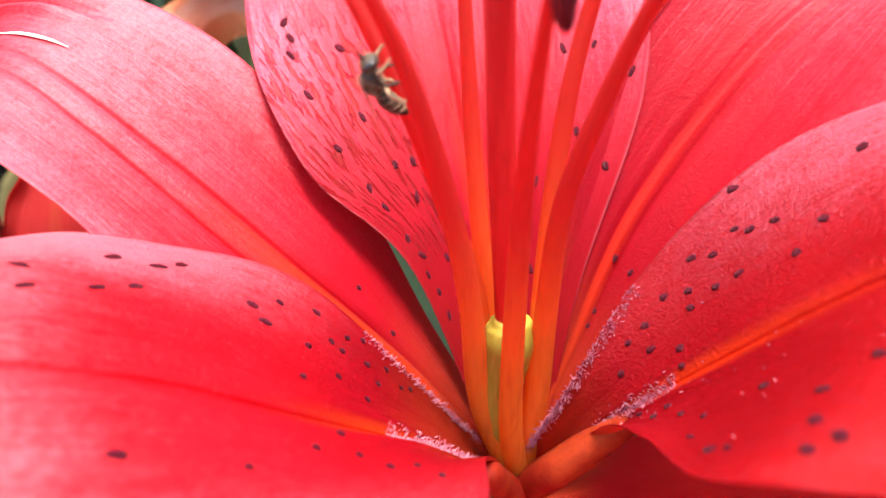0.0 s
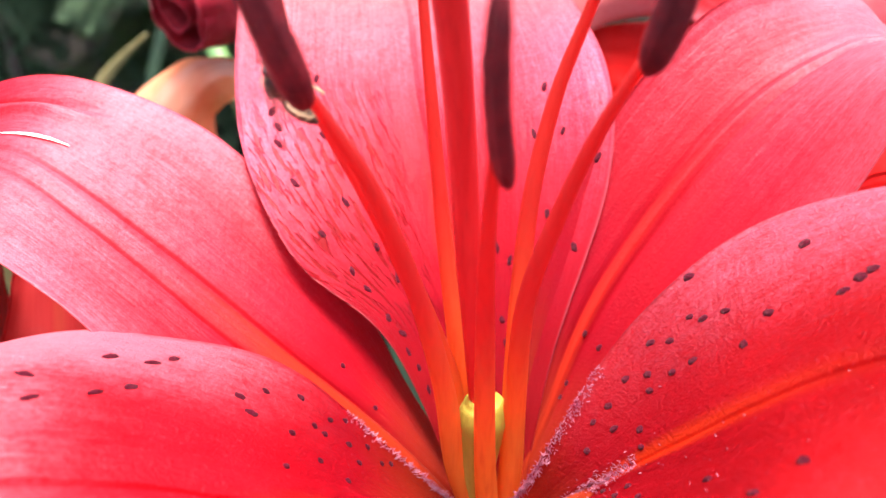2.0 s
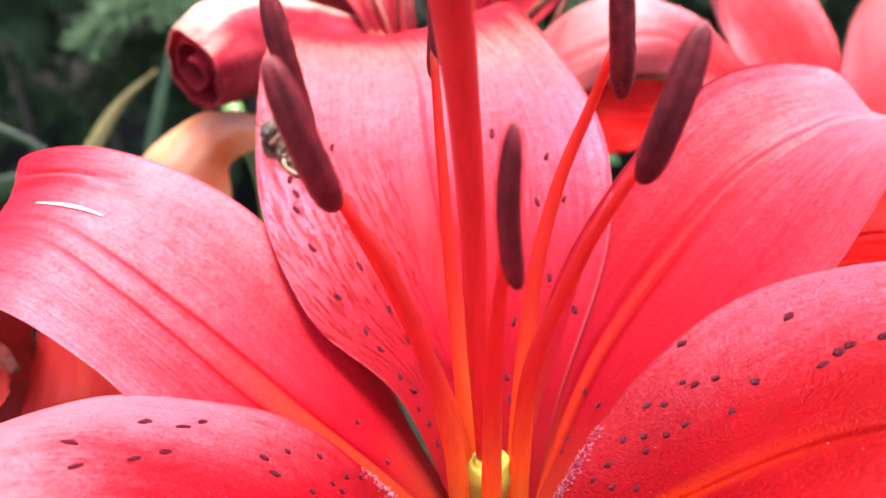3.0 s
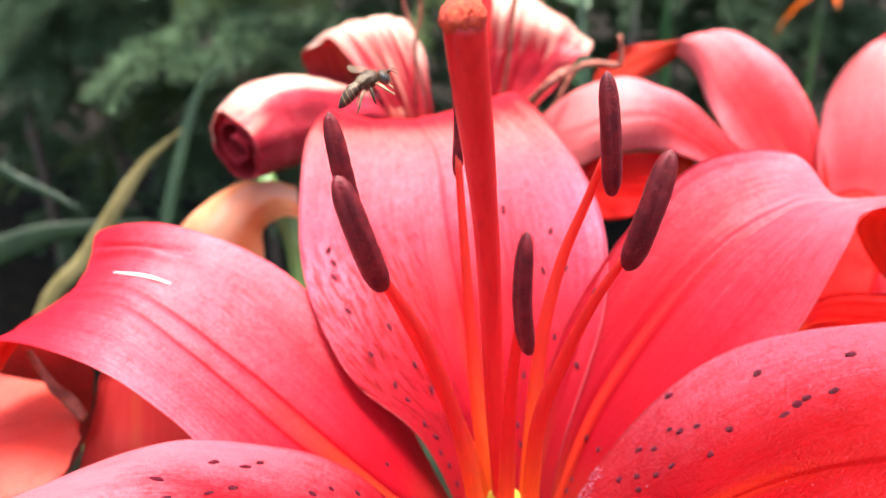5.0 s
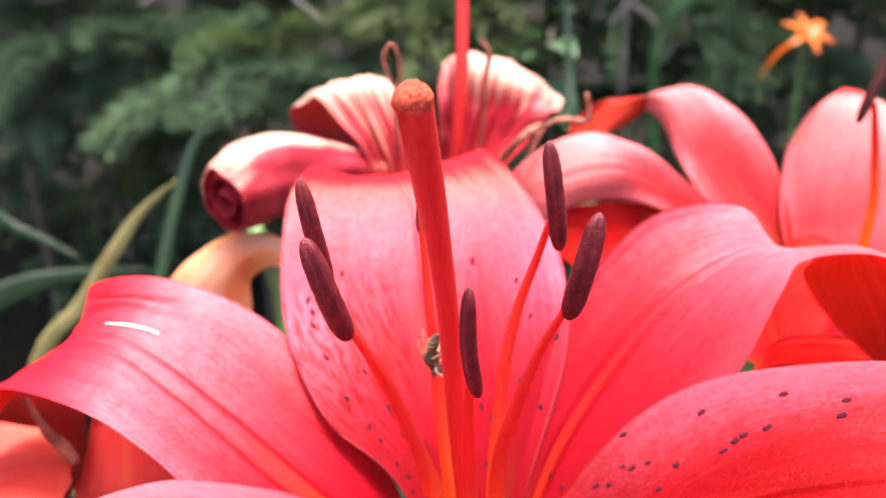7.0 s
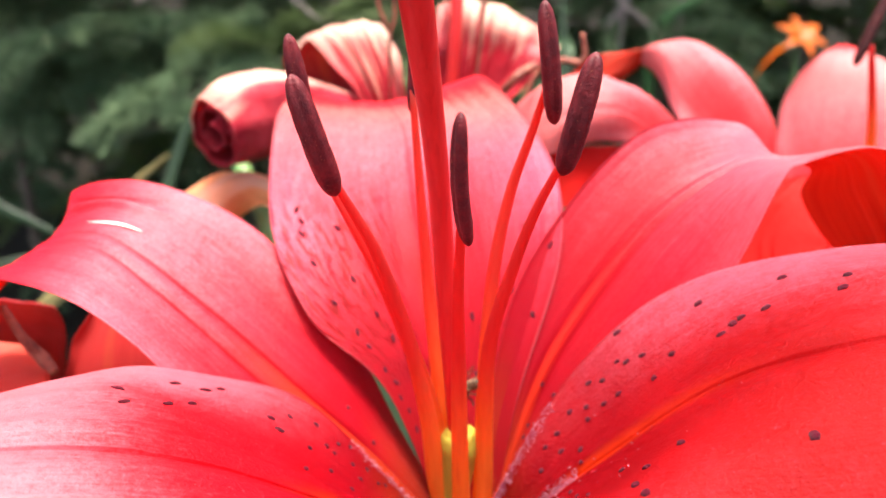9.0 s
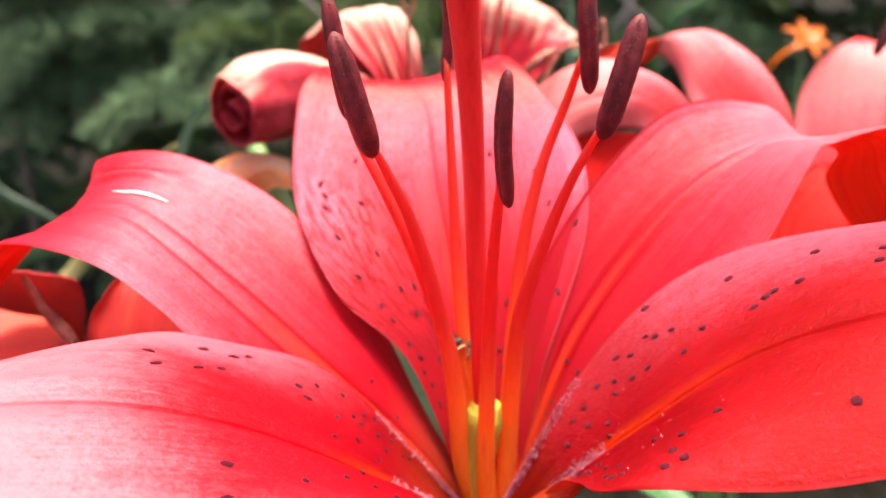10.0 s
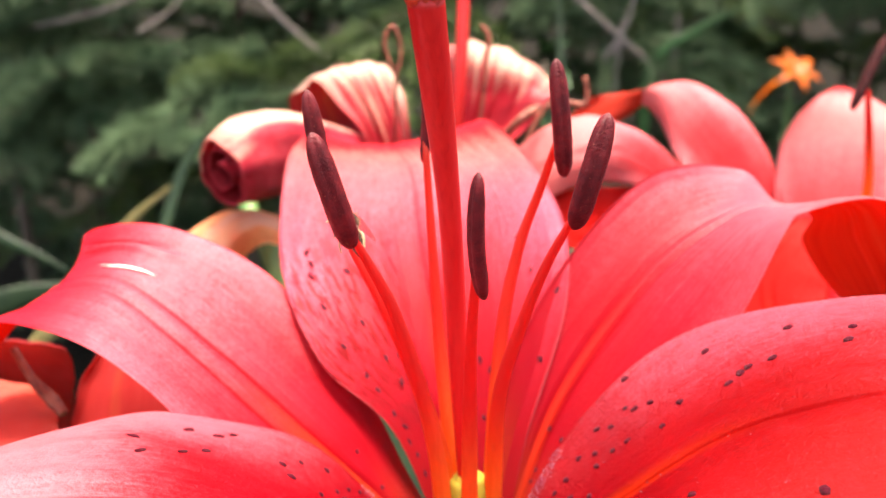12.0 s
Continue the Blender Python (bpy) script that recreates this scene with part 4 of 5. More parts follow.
LF2 = [
    ((11.0, 8.2, -4.9), (20.7, 8.1, -4.9), (34.3, 8.0, -4.8)),
    ((12.7, 13.0, 2.6), (19.5, 15.4, 0.5), (33.7, 12.7, 2.3)),
    ((13.9, 17.3, 8.6), (19.2, 19.9, 7.1), (33.0, 17.2, 8.6)),
    ((15.8, 20.9, 12.8), (19.9, 23.8, 11.9), (31.3, 21.3, 14.3)),
    ((17.4, 26.1, 15.4), (20.8, 28.1, 15.0), (27.8, 26.4, 16.4)),
]
LF3 = [
    ((-0.5, 20.9, -17.2), (-8.8, 23.4, -19.2), (-16.9, 21.0, -17.2)),
    ((7.2, 20.8, -5.6), (-4.8, 23.9, -9.0), (-16.4, 20.2, -7.7)),
    ((11.8, 18.0, 4.7), (-1.0, 22.5, 1.9), (-13.5, 18.2, 4.6)),
    ((14.7, 14.8, 13.4), (3.9, 18.6, 11.8), (-8.5, 15.6, 15.1)),
    ((15.8, 12.6, 19.1), (8.1, 14.8, 19.2), (-1.2, 13.3, 20.6)),
]
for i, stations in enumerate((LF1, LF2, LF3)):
    part("petal", Petal(stations, 0.4, 0.8, 50 + i).mesh(36, 22), [(SALMON_LIT, SHADE_OUT, SHADED_PETAL)[i], RED_OUT], left_lily)


def world_mm(ob, points):
    """World places in millimetres, brought into a thing's space."""
    return [Vector(p) * 0.001 - ob.location for p in points]


# withered stamens and styles of the other flowers
part("filament", tube(world_mm(left_lily, [(-66, 84, 711), (-62, 81, 707), (-60, 81, 704), (-57, 79, 702)]), [0.0006, 0.0007, 0.0009, 0.0011, 0.0007], 8, 20), WITHERED, left_lily, "dark withered stamen")
part("style", tube(world_mm(spent, [(4, 166, 705), (6, 158, 722), (8, 158, 745), (9, 164, 775), (9.5, 166, 790)]), [0.0014, 0.0015, 0.0015, 0.0017], 14, 24), STYLE, spent, "long red style")
for line, width in (
    ([(-8, 163, 728), (-7.6, 159, 743.7), (-6.3, 159, 748.7), (-6.4, 159, 753.3), (-7.8, 159, 756.8), (-9.5, 159, 755.1), (-10, 159, 752.5), (-9, 159, 749.1), (-7.8, 158.6, 747)], 0.0004),
    ([(12, 160, 728), (13.8, 159, 741.4), (14.3, 160, 749.5), (14.8, 160, 752.8), (14.3, 160, 755.4), (12.7, 160, 757.1)], 0.0005),
    ([(18, 156, 722), (22.9, 150, 730.1), (27.2, 150, 738.8), (31.7, 150, 740.4), (36.3, 150, 739.9), (37.1, 150, 741.9), (36.3, 150, 746.4)], 0.0006),
    ([(14, 155, 726), (20, 145.5, 736), (23, 146, 738.5), (26, 147, 740)], 0.0009),
):
    part("filament", tube(world_mm(spent, line), [width, width, width * 1.3, width * 0.8], 8, 30), WITHERED, spent, "curled withered brown stamen")
far_filament = part("filament", tube(world_mm(far_lily, [(106, 152, 690), (105.5, 149, 705), (104.8, 147, 720), (102.8, 147, 732.2), (99.6, 146, 744)]), [0.0012, 0.0012, 0.0011, 0.0009, 0.0006], 10, 20), FILAMENT, far_lily)
far_body, far_grains = anther_mesh(Vector((-4.2, -21.0, 34.8)) * 0.001, Vector((1.6, -19.0, 51.0)) * 0.001, 0.0012, (-0.6, -0.8, 0.2), 9)
part("anther", far_body, ANTHER_DRY, far_filament, "dark maroon anther")
far_grains.free()


# ---- stems and leaves ----
def leaf_mesh(length, width, droop, seed, fold=0.25, thick=0.0006):
    """A lance-shaped leaf along +y: keeled blade with thickness, arching down."""
    rng = random.Random(seed)
    bm = bmesh.new()
    n, m = 22, 6
    twist = rng.uniform(-0.5, 0.5)
    grid = {}
    for side in (0, 1):
        for i in range(n + 1):
            f = i / n
            w = width * (math.sin(math.pi * min(1, f ** 0.75 * 0.96 + 0.04)) ** 0.8) / 2 + 0.0004
            for j in range(m + 1):
                v = 2 * j / m - 1
                z = -droop * length * f * f + fold * w * abs(v) + 0.02 * length * math.sin(f * 5 + seed) * f
                x = v * w
                c, s = math.cos(twist * f), math.sin(twist * f)
                grid[side, i, j] = bm.verts.new((x * c, length * f * (1 - 0.15 * droop * f), z + x * s - side * thick * (1 - 0.7 * abs(v))))
    for i in range(n):
        for j in range(m):
            bm.faces.new([grid[0, i, j], grid[0, i, j + 1], grid[0, i + 1, j + 1], grid[0, i + 1, j]][::-1])
            bm.faces.new([grid[1, i, j], grid[1, i, j + 1], grid[1, i + 1, j + 1], grid[1, i + 1, j]])
    for i in range(n):
        for j in (0, m):
            bm.faces.new((grid[0, i, j], grid[0, i + 1, j], grid[1, i + 1, j], grid[1, i, j]))
    for j in range(m):
        for i in (0, n):
            bm.faces.new((grid[0, i, j], grid[0, i, j + 1], grid[1, i, j + 1], grid[1, i, j]))
    bmesh.ops.recalc_face_normals(bm, faces=bm.faces)
    return bm


def lily_stem(line, seed, leaves=10, label="upright green lily stem with narrow leaves"):
    """A stalk from its flower down to the soil, with leaves spiralling up it."""
    rng = random.Random(seed)
    base = Vector(line[-1]) * 0.001
    stalk = thing("lily_plant", base, label, "plant", "lily plants")
    path = [Vector(p) * 0.001 - base for p in line]
    part("stalk", tube(path, [0.0022, 0.0024, 0.003, 0.0036, 0.004], 12, 30), STEM, stalk)
    for i in range(leaves):
        f = 0.5 + 0.45 * i / leaves
        ob = part("leaf", leaf_mesh(rng.uniform(0.06, 0.09), rng.uniform(0.011, 0.016), rng.uniform(0.1, 0.45), seed * 50 + i), LEAF, stalk)
        ob.matrix_basis = Matrix.Translation(spline(path, f)) @ pose(0, 0, 0, 0, 0, i * 137.5 + seed * 40) @ pose(0, 0, 0, rng.uniform(5, 35), 0, 0)
    return stalk


main_stem = lily_stem([(9, 60.4, 680), (12, 68, 660), (14, 84, 600), (14, 96, 400), (10, 100, -15)], 1, 14)
lily_stem([(3, 182, 700), (-2, 172, 690), (-6, 165, 640), (-8, 168, 400), (-10, 165, -15)], 2)
lily_stem([(100, 168, 704), (100, 172, 688), (94, 178, 640), (90, 182, 400), (88, 180, -15)], 3)
lily_stem([(-50, 168, 716), (-43, 155, 709), (-36, 145, 694), (-40, 142, 640), (-44, 150, 400), (-44, 150, -15)], 4, 8)
lily_stem([(-75, 74, 688), (-78, 78, 670), (-84, 92, 600), (-86, 96, 400), (-86, 96, -15)], 5, 8)
glimpsed = part("leaf", leaf_mesh(0.075, 0.013, 0.15, 77), LEAF, main_stem, "long green leaf behind the flower")
glimpsed.matrix_basis = Matrix.Translation(Vector((0.012, 0.072, 0.668)) - main_stem.location) @ pose(0, 0, 0, 0, 0, 22) @ pose(0, 0, 0, 20, 0, 0)


def blade(name, line, width, material, label):
    """A strap leaf rising from the soil, keeled and tapering."""
    base = Vector(line[0]) * 0.001
    ob = thing(name, base, label, "leaf", "strap leaves")
    path = [Vector(p) * 0.001 - base for p in line]
    part("strap", tube(path, [width * 0.8, width, width, width * 0.75, width * 0.1], 10, 36, flat=(0.2, -0.95, 0.2), squash=0.16), material, ob)
    return ob


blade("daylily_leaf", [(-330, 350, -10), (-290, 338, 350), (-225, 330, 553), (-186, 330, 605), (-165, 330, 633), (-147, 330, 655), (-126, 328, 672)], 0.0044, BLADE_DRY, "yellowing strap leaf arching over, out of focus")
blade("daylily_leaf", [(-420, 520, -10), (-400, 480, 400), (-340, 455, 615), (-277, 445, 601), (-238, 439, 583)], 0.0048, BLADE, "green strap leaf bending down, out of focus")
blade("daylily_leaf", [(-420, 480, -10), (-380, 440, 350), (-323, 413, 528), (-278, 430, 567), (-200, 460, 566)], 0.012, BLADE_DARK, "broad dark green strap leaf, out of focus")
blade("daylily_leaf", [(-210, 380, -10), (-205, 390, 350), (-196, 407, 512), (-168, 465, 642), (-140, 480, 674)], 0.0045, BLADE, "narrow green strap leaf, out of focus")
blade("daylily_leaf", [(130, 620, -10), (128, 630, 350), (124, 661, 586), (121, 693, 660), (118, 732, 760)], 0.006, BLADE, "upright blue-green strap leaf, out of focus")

# the yellow daylily in the distance
daylily = thing("daylily_flower", (0.374, 0.767, 0.031), "yellow daylily flower on a thin stalk, out of focus", "flower")
part("stalk", tube([Vector((0.02, 0.02, 0)), Vector((0.01, 0.01, 0.35)), Vector((0, 0.01, 0.645))], [0.004, 0.003, 0.002], 8, 16), STEM, daylily)
for i in range(6):
    g = i * 60 + 15
    ob = part("petal", leaf_mesh(0.028, 0.014 if i % 2 else 0.010, 0.35, 90 + i), YELLOW, daylily)
    ob.matrix_basis = pose(0, 0.005, 0.645, 40, 10, 0) @ pose(0, 0, 0, 0, 0, g) @ pose(0, 0, 0, 24, 0, 0)
bud = part("petal", leaf_mesh(0.05, 0.016, 0.7, 97), YELLOW, daylily)
bud.matrix_basis = pose(-0.01, -0.01, 0.64, 0, 0, 85) @ pose(0, 0, 0, -10, 0, 0)
blade("daylily_leaf", [(330, 1000, -10), (300, 990, 400), (280, 980, 640), (340, 980, 705), (400, 985, 735)], 0.008, LEAF, "light green strap leaf bending over, out of focus")

# a broad-leaved shrub before the hedge
shrub = thing("shrub", (0.12, 0.82, 0.0), "low shrub with round dark green leaves, out of focus", "shrub")
part("stalk", tube([Vector((0, 0, -0.02)), Vector((0.01, 0, 0.35)), Vector((0, 0.0, 0.68))], [0.004, 0.0035, 0.002], 8, 16), TWIG, shrub)
shoots = random.Random(17)
for i in range(16):
    ob = part("leaf", leaf_mesh(shoots.uniform(0.04, 0.06), shoots.uniform(0.03, 0.042), 0.4, 200 + i), LEAF_DARK, shrub)
    ob.matrix_basis = pose(shoots.uniform(-0.03, 0.035), shoots.uniform(-0.03, 0.03), 0.44 + 0.017 * i, shoots.uniform(-40, 20), 0, shoots.uniform(0, 360))

# ---- ground, hedge ----
def ground_mesh():
    bm = bmesh.new()
    n = 60
    vs = []
    for i in range(n + 1):
        row = []
        for j in range(n + 1):
            x, y = (2 * i / n - 1), (2 * j / n - 1)
            x, y = math.copysign(abs(x) ** 3, x) * 60, math.copysign(abs(y) ** 3, y) * 60 + 1.0
            z = 0.03 * noise.noise(Vector((x * 2, y * 2, 0))) + 0.012 * noise.noise(Vector((x * 9, y * 9, 4)))
            row.append(bm.verts.new((x, y, z)))
        vs.append(row)
    for i in range(n):
        for j in range(n):
            bm.faces.new((vs[i][j], vs[i + 1][j], vs[i + 1][j + 1], vs[i][j + 1]))
    return bm


tagged(part("ground", ground_mesh(), MULCH_SHADED), "dark mulched soil in shade", "ground", kind="structure")


def bough_mesh(paths, seed, needle=0.018, material=None, density=330, thick=0.0013):
    """A conifer bough: each path is a twig closely set with needles, thick as a bottle brush."""
    rng = random.Random(seed)
    verts, faces, slots = [], [], []

    def stick(a, b, r0, r1, slot, sides=3):
        d = (b - a).normalized()
        p = d.orthogonal().normalized()
        q = d.cross(p)
        k = len(verts)
        for c, r in ((a, r0), (b, r1)):
            for j in range(sides):
                g = 2 * math.pi * j / sides
                verts.append(c + (p * math.cos(g) + q * math.sin(g)) * r)
        for j in range(sides):
            faces.append((k + j, k + (j + 1) % sides, k + sides + (j + 1) % sides, k + sides + j))
            slots.append(slot)

    for path in paths:
        length = sum((b - a).length for a, b in zip(path, path[1:]))
        for i in range(8):
            stick(spline(path, i / 8), spline(path, (i + 1) / 8), 0.0024 - i * 0.0002, 0.0022 - i * 0.0002, 1, 4)
        n = int(length * density * 0.9) + 6
        for i in range(n):
            f = i / n
            p = spline(path, f)
            d = (spline(path, min(1, f + 0.02)) - spline(path, max(0, f - 0.02))).normalized()
            for _ in range(3):
                out = Vector((rng.gauss(0, 1), rng.gauss(0, 1), rng.gauss(0, 1)))
                out = (out - d * out.dot(d)).normalized()
                tip = p + (out * 0.85 + d * rng.uniform(0.35, 0.8) + Vector((0, 0, 0.12))).normalized() * needle * rng.uniform(0.75, 1.15) * (1.0 - 0.35 * max(0.0, f - 0.8) * 5)
                stick(p, tip, thick, thick * 0.45, 0)
    me = bpy.data.meshes.new("branch")
    me.from_pydata(verts, [], faces)
    me.materials.append(material or NEEDLE)
    me.materials.append(TWIG)
    me.polygons.foreach_set("material_index", slots)
    me.shade_smooth()
    return me


def spray_paths(rng, length):
    """A drooping main twig along -y with side twigs that lean forwards."""
    main = [Vector((0, 0, 0)), Vector((0, -length * 0.4, 0.012)), Vector((0, -length * 0.75, -0.02)), Vector((0, -length, -0.075))]
    paths = [main]
    for i in range(6):
        a = spline(main, 0.12 + 0.13 * i)
        reach = length * (0.52 - 0.055 * i) * rng.uniform(0.75, 1.15)
        side = 1 if i % 2 else -1
        b = a + Vector((side * reach * rng.uniform(0.55, 0.8), -reach * rng.uniform(0.6, 0.85), rng.uniform(-0.05, 0.0)))
        paths.append([a, (a + b) / 2 + Vector((0, 0, 0.012)), b])
    return paths


hedge = thing("spruce_hedge", (0.0, 1.3, 0.0), "dense blue-green spruce with drooping needle-covered boughs, out of focus", "hedge")
rng = random.Random(5)
# the boughs that hang out at the front
for i, line in enumerate((
    ((-300, 1060, 640), (-341, 1000, 603), (-365, 970, 583), (-400, 950, 554), (-436, 930, 515)),
    ((-130, 1090, 570), (-178, 1050, 572), (-230, 1000, 578), (-270, 970, 570), (-320, 950, 547)),
    ((-400, 1040, 650), (-462, 1000, 643), (-516, 1000, 636), (-585, 980, 608)),
    ((-540, 1080, 640), (-528, 1050, 605), (-515, 1010, 566)),
    ((-640, 1020, 590), (-595, 1000, 562), (-561, 1000, 538), (-535, 980, 498)),
    ((-220, 1080, 640), (-270, 1030, 632), (-330, 1010, 615)),
    ((-420, 1060, 610), (-440, 1020, 588), (-452, 1000, 560)),
    ((39, 1060, 715), (-8, 1060, 734), (-54, 1060, 741), (-108, 1060, 722)),
    ((278, 1050, 720), (223, 1050, 731), (169, 1050, 724), (124, 1050, 698)),
    ((408, 1070, 724), (344, 1070, 735), (281, 1070, 738), (228, 1070, 716)),
    ((-271, 1060, 725), (-331, 1060, 740), (-393, 1060, 732), (-450, 1060, 706)),
    ((627, 1070, 724), (572, 1070, 735), (517, 1070, 732), (474, 1070, 709)),
    ((-450, 1050, 736), (-503, 1050, 732), (-559, 1050, 721), (-609, 1050, 699)),
    ((-109, 1010, 599), (-168, 1010, 611), (-238, 1010, 600), (-301, 1010, 582)),
    ((-343, 1040, 671), (-398, 1040, 661), (-460, 1040, 658), (-526, 1040, 636)),
    ((-486, 1030, 659), (-549, 1030, 649), (-591, 1030, 631), (-649, 1030, 617)),
    ((-231, 1050, 676), (-262, 1050, 669), (-317, 1050, 662), (-374, 1050, 641)),
    ((-64, 1030, 610), (-112, 1030, 580), (-153, 1030, 553)),
    ((-146, 1020, 624), (-213, 1020, 641), (-273, 1020, 644), (-341, 1020, 618)),
    ((-32, 1030, 646), (-92, 1030, 660), (-153, 1030, 657), (-212, 1030, 667)),
    ((60, 1060, 656), (-2, 1060, 665), (-64, 1060, 658), (-119, 1060, 636)),
    ((154, 1060, 640), (108, 1060, 618), (69, 1060, 588)),
)):
    main = [Vector(q) * 0.001 - hedge.location for q in line]
    paths = [main]
    for f, side in ((0.25, 1), (0.45, -1)):
        a, d = spline(main, f), (main[-1] - main[0]) * 0.38
        paths.append([a, a + d * 0.5 + Vector((side * 0.022, 0, 0.012)), a + d + Vector((side * 0.045, 0, -0.012))])
    me = bough_mesh(paths, 60 + i, 0.023, NEEDLE if i < 18 else NEEDLE_OLIVE, 520)
    ob = new("branch", me)
    ob.parent = hedge
SPRAYS = [bough_mesh(spray_paths(rng, 0.3), 100 + i, 0.019, NEEDLE_OLIVE if i == 4 else NEEDLE) for i in range(5)]
for layer, count, y0, z0, z1 in ((0, 20, 1.12, 0.62, 0.82), (1, 46, 1.3, 0.52, 0.85), (2, 110, 1.62, 0.10, 0.95)):
    for k in range(count):
        x = -0.95 + 1.9 * (k * 0.618 % 1.0) + rng.uniform(-0.04, 0.04)
        if x > 0.1 and layer < 1 and rng.random() < 0.3:
            continue
        ob = new("branch", SPRAYS[rng.randrange(5)])
        ob.parent = hedge
        z = rng.uniform(z0, z1)
        ob.matrix_basis = pose(x, y0 - 1.3 + rng.uniform(-0.06, 0.06), z, rng.uniform(-25, 10), rng.uniform(-20, 20), rng.uniform(-55, 55)) @ Matrix.Scale(rng.uniform(0.7, 1.1), 4)

# unseen boughs added overhead to keep the inside of the hedge in shade
SHADE_FILL = [bough_mesh(spray_paths(rng, 0.4), 130 + i, 0.034, NEEDLE, 150, 0.0034) for i in range(3)]
for k in range(220):
    ob = new("branch", SHADE_FILL[rng.randrange(3)])
    ob.parent = hedge
    ob.matrix_basis = pose(-1.3 + 2.6 * (k * 0.618 % 1.0), 1.2 * k / 220 + rng.uniform(-0.05, 0.05), rng.uniform(0.9, 1.35), rng.uniform(-20, 10), rng.uniform(-20, 20), rng.uniform(-70, 70)) @ Matrix.Scale(rng.uniform(0.9, 1.3), 4)

for k in range(110):
    ob = new("branch", SHADE_FILL[rng.randrange(3)])
    ob.parent = hedge
    ob.matrix_basis = pose(-1.5 + 3.0 * (k * 0.618 % 1.0), 0.75 + 0.25 * rng.random(), 0.05 + 0.95 * k / 110, rng.uniform(-20, 10), rng.uniform(-20, 20), rng.uniform(-60, 60))

for k in range(9):
    x = -0.9 + 1.8 * k / 8 + rng.uniform(-0.08, 0.08)
    part("trunk", tube([Vector((x, 0.15, -0.02)), Vector((x + rng.uniform(-0.05, 0.05), 0.2, 0.4)), Vector((x, 0.22, 0.9))], [0.012, 0.010, 0.007], 8, 14), TWIG, hedge, "dark bare trunk inside the hedge")
for line, r in (
    (((-520, 1000, 704), (-438, 1000, 722), (-370, 1010, 748)), 0.0032),
    (((-391, 1000, 695), (-343, 1000, 724), (-322, 1010, 752)), 0.0026),
    (((-235, 1000, 752), (-184, 1000, 700), (-140, 1000, 664)), 0.0034),
    (((170, 1000, 752), (237, 1000, 698), (305, 1000, 645)), 0.0036),
    (((222, 1000, 662), (251, 1000, 712), (258, 1000, 752)), 0.0028),
    (((254, 1050, 560), (252, 1050, 645), (258, 1050, 720)), 0.006),
    (((300, 1050, 600), (330, 1050, 650), (335, 1060, 720)), 0.004),
):
    part("twig", tube([Vector(q) * 0.001 - hedge.location for q in line], [r, r * 0.9, r * 0.6], 6, 12), GREY_TWIG, hedge, "grey bare twig")

# ---- the small bee ----
BEE_DARK = plain("bee_cuticle", (0.03, 0.020, 0.014, 1), (0.11, 0.068, 0.042, 1), 1500, 0.4, 0.0001, spec=0.3)
BEE_HAIR = plain("bee_hair", (0.26, 0.16, 0.09, 1), (0.46, 0.32, 0.18, 1), 1500, 0.7)
BEE_EYE = plain("bee_eye", (0.02, 0.022, 0.024, 1), (0.06, 0.06, 0.06, 1), 3000, 0.15)


def wing_material():
    n = Nodes("bee_wing")
    veins = n.noise(n.place(), 1800.0, 2.0)
    n.put(n.bsdf.inputs["Base Color"], n.mix(n.ramp(veins, 0.5, 0.6), (0.30, 0.24, 0.17, 1), (0.14, 0.09, 0.05, 1)))
    n.bsdf.inputs["Roughness"].default_value = 0.15
    n.bsdf.inputs["Alpha"].default_value = 0.3
    return n.mat


WING = wing_material()


def blob(c, size, seed=0, squeeze=0.0, lumps=0.05):
    bm = bmesh.new()
    bmesh.ops.create_uvsphere(bm, u_segments=24, v_segments=16, radius=1.0)
    for v in bm.verts:
        k = 1 + lumps * noise.noise(v.co * 3 + Vector((seed, 0, 0)))
        y = v.co.y
        taper = 1 - squeeze * y * y if y < 0 else 1
        v.co = Vector((v.co.x * size[0] * taper, y * size[1], v.co.z * size[2] * taper)) * k * 0.001
        v.co += Vector(c) * 0.001
    return bm


def hairs(c, size, count, seed, h=0.35):
    """A short pale fuzz over a body part."""
    rng = random.Random(seed)
    bm = bmesh.new()
    for _ in range(count):
        d = Vector((rng.gauss(0, 1), rng.gauss(0, 1), rng.gauss(0, 1))).normalized()
        p = Vector((d.x * size[0], d.y * size[1], d.z * size[2])) + Vector(c)
        e = (d + Vector((rng.gauss(0, 0.3), rng.gauss(0, 0.3) - 0.4, rng.gauss(0, 0.3)))).normalized() * h
        s = d.orthogonal().normalized() * 0.018
        q = d.cross(s)
        bm.faces.new([bm.verts.new((p + o) * 0.001) for o in (s, q, e)])
        bm.faces.new([bm.verts.new((p + o) * 0.001) for o in (-s, e, q)])
    return bm


def curl(bm):
    """Bend a body part round the belly, as the bee clings."""
    for v in bm.verts:
        v.co.z -= 85.0 * (v.co.y - 0.0004) ** 2
    return bm


bee = thing("bee", (0, 0, 0), "small dark solitary bee with pale fuzz climbing the flower", "insect")
bee.scale = (1.18, 1.18, 1.18)
thorax = part("thorax", blob((0, 0.4, 0), (0.82, 0.98, 0.82), 1), BEE_DARK, bee)
tagged(part("fuzz", hairs((0, 0.4, 0.05), (0.8, 0.95, 0.8), 260, 3), BEE_HAIR, thorax), "pale brown fuzz", kind="stuff")
head = part("head", curl(blob((0, 1.7, -0.25), (0.74, 0.52, 0.68), 2)), BEE_DARK, bee)
tagged(part("fuzz", curl(hairs((0, 1.7, -0.25), (0.72, 0.5, 0.66), 120, 4, 0.25)), BEE_HAIR, head), "pale brown fuzz", kind="stuff")
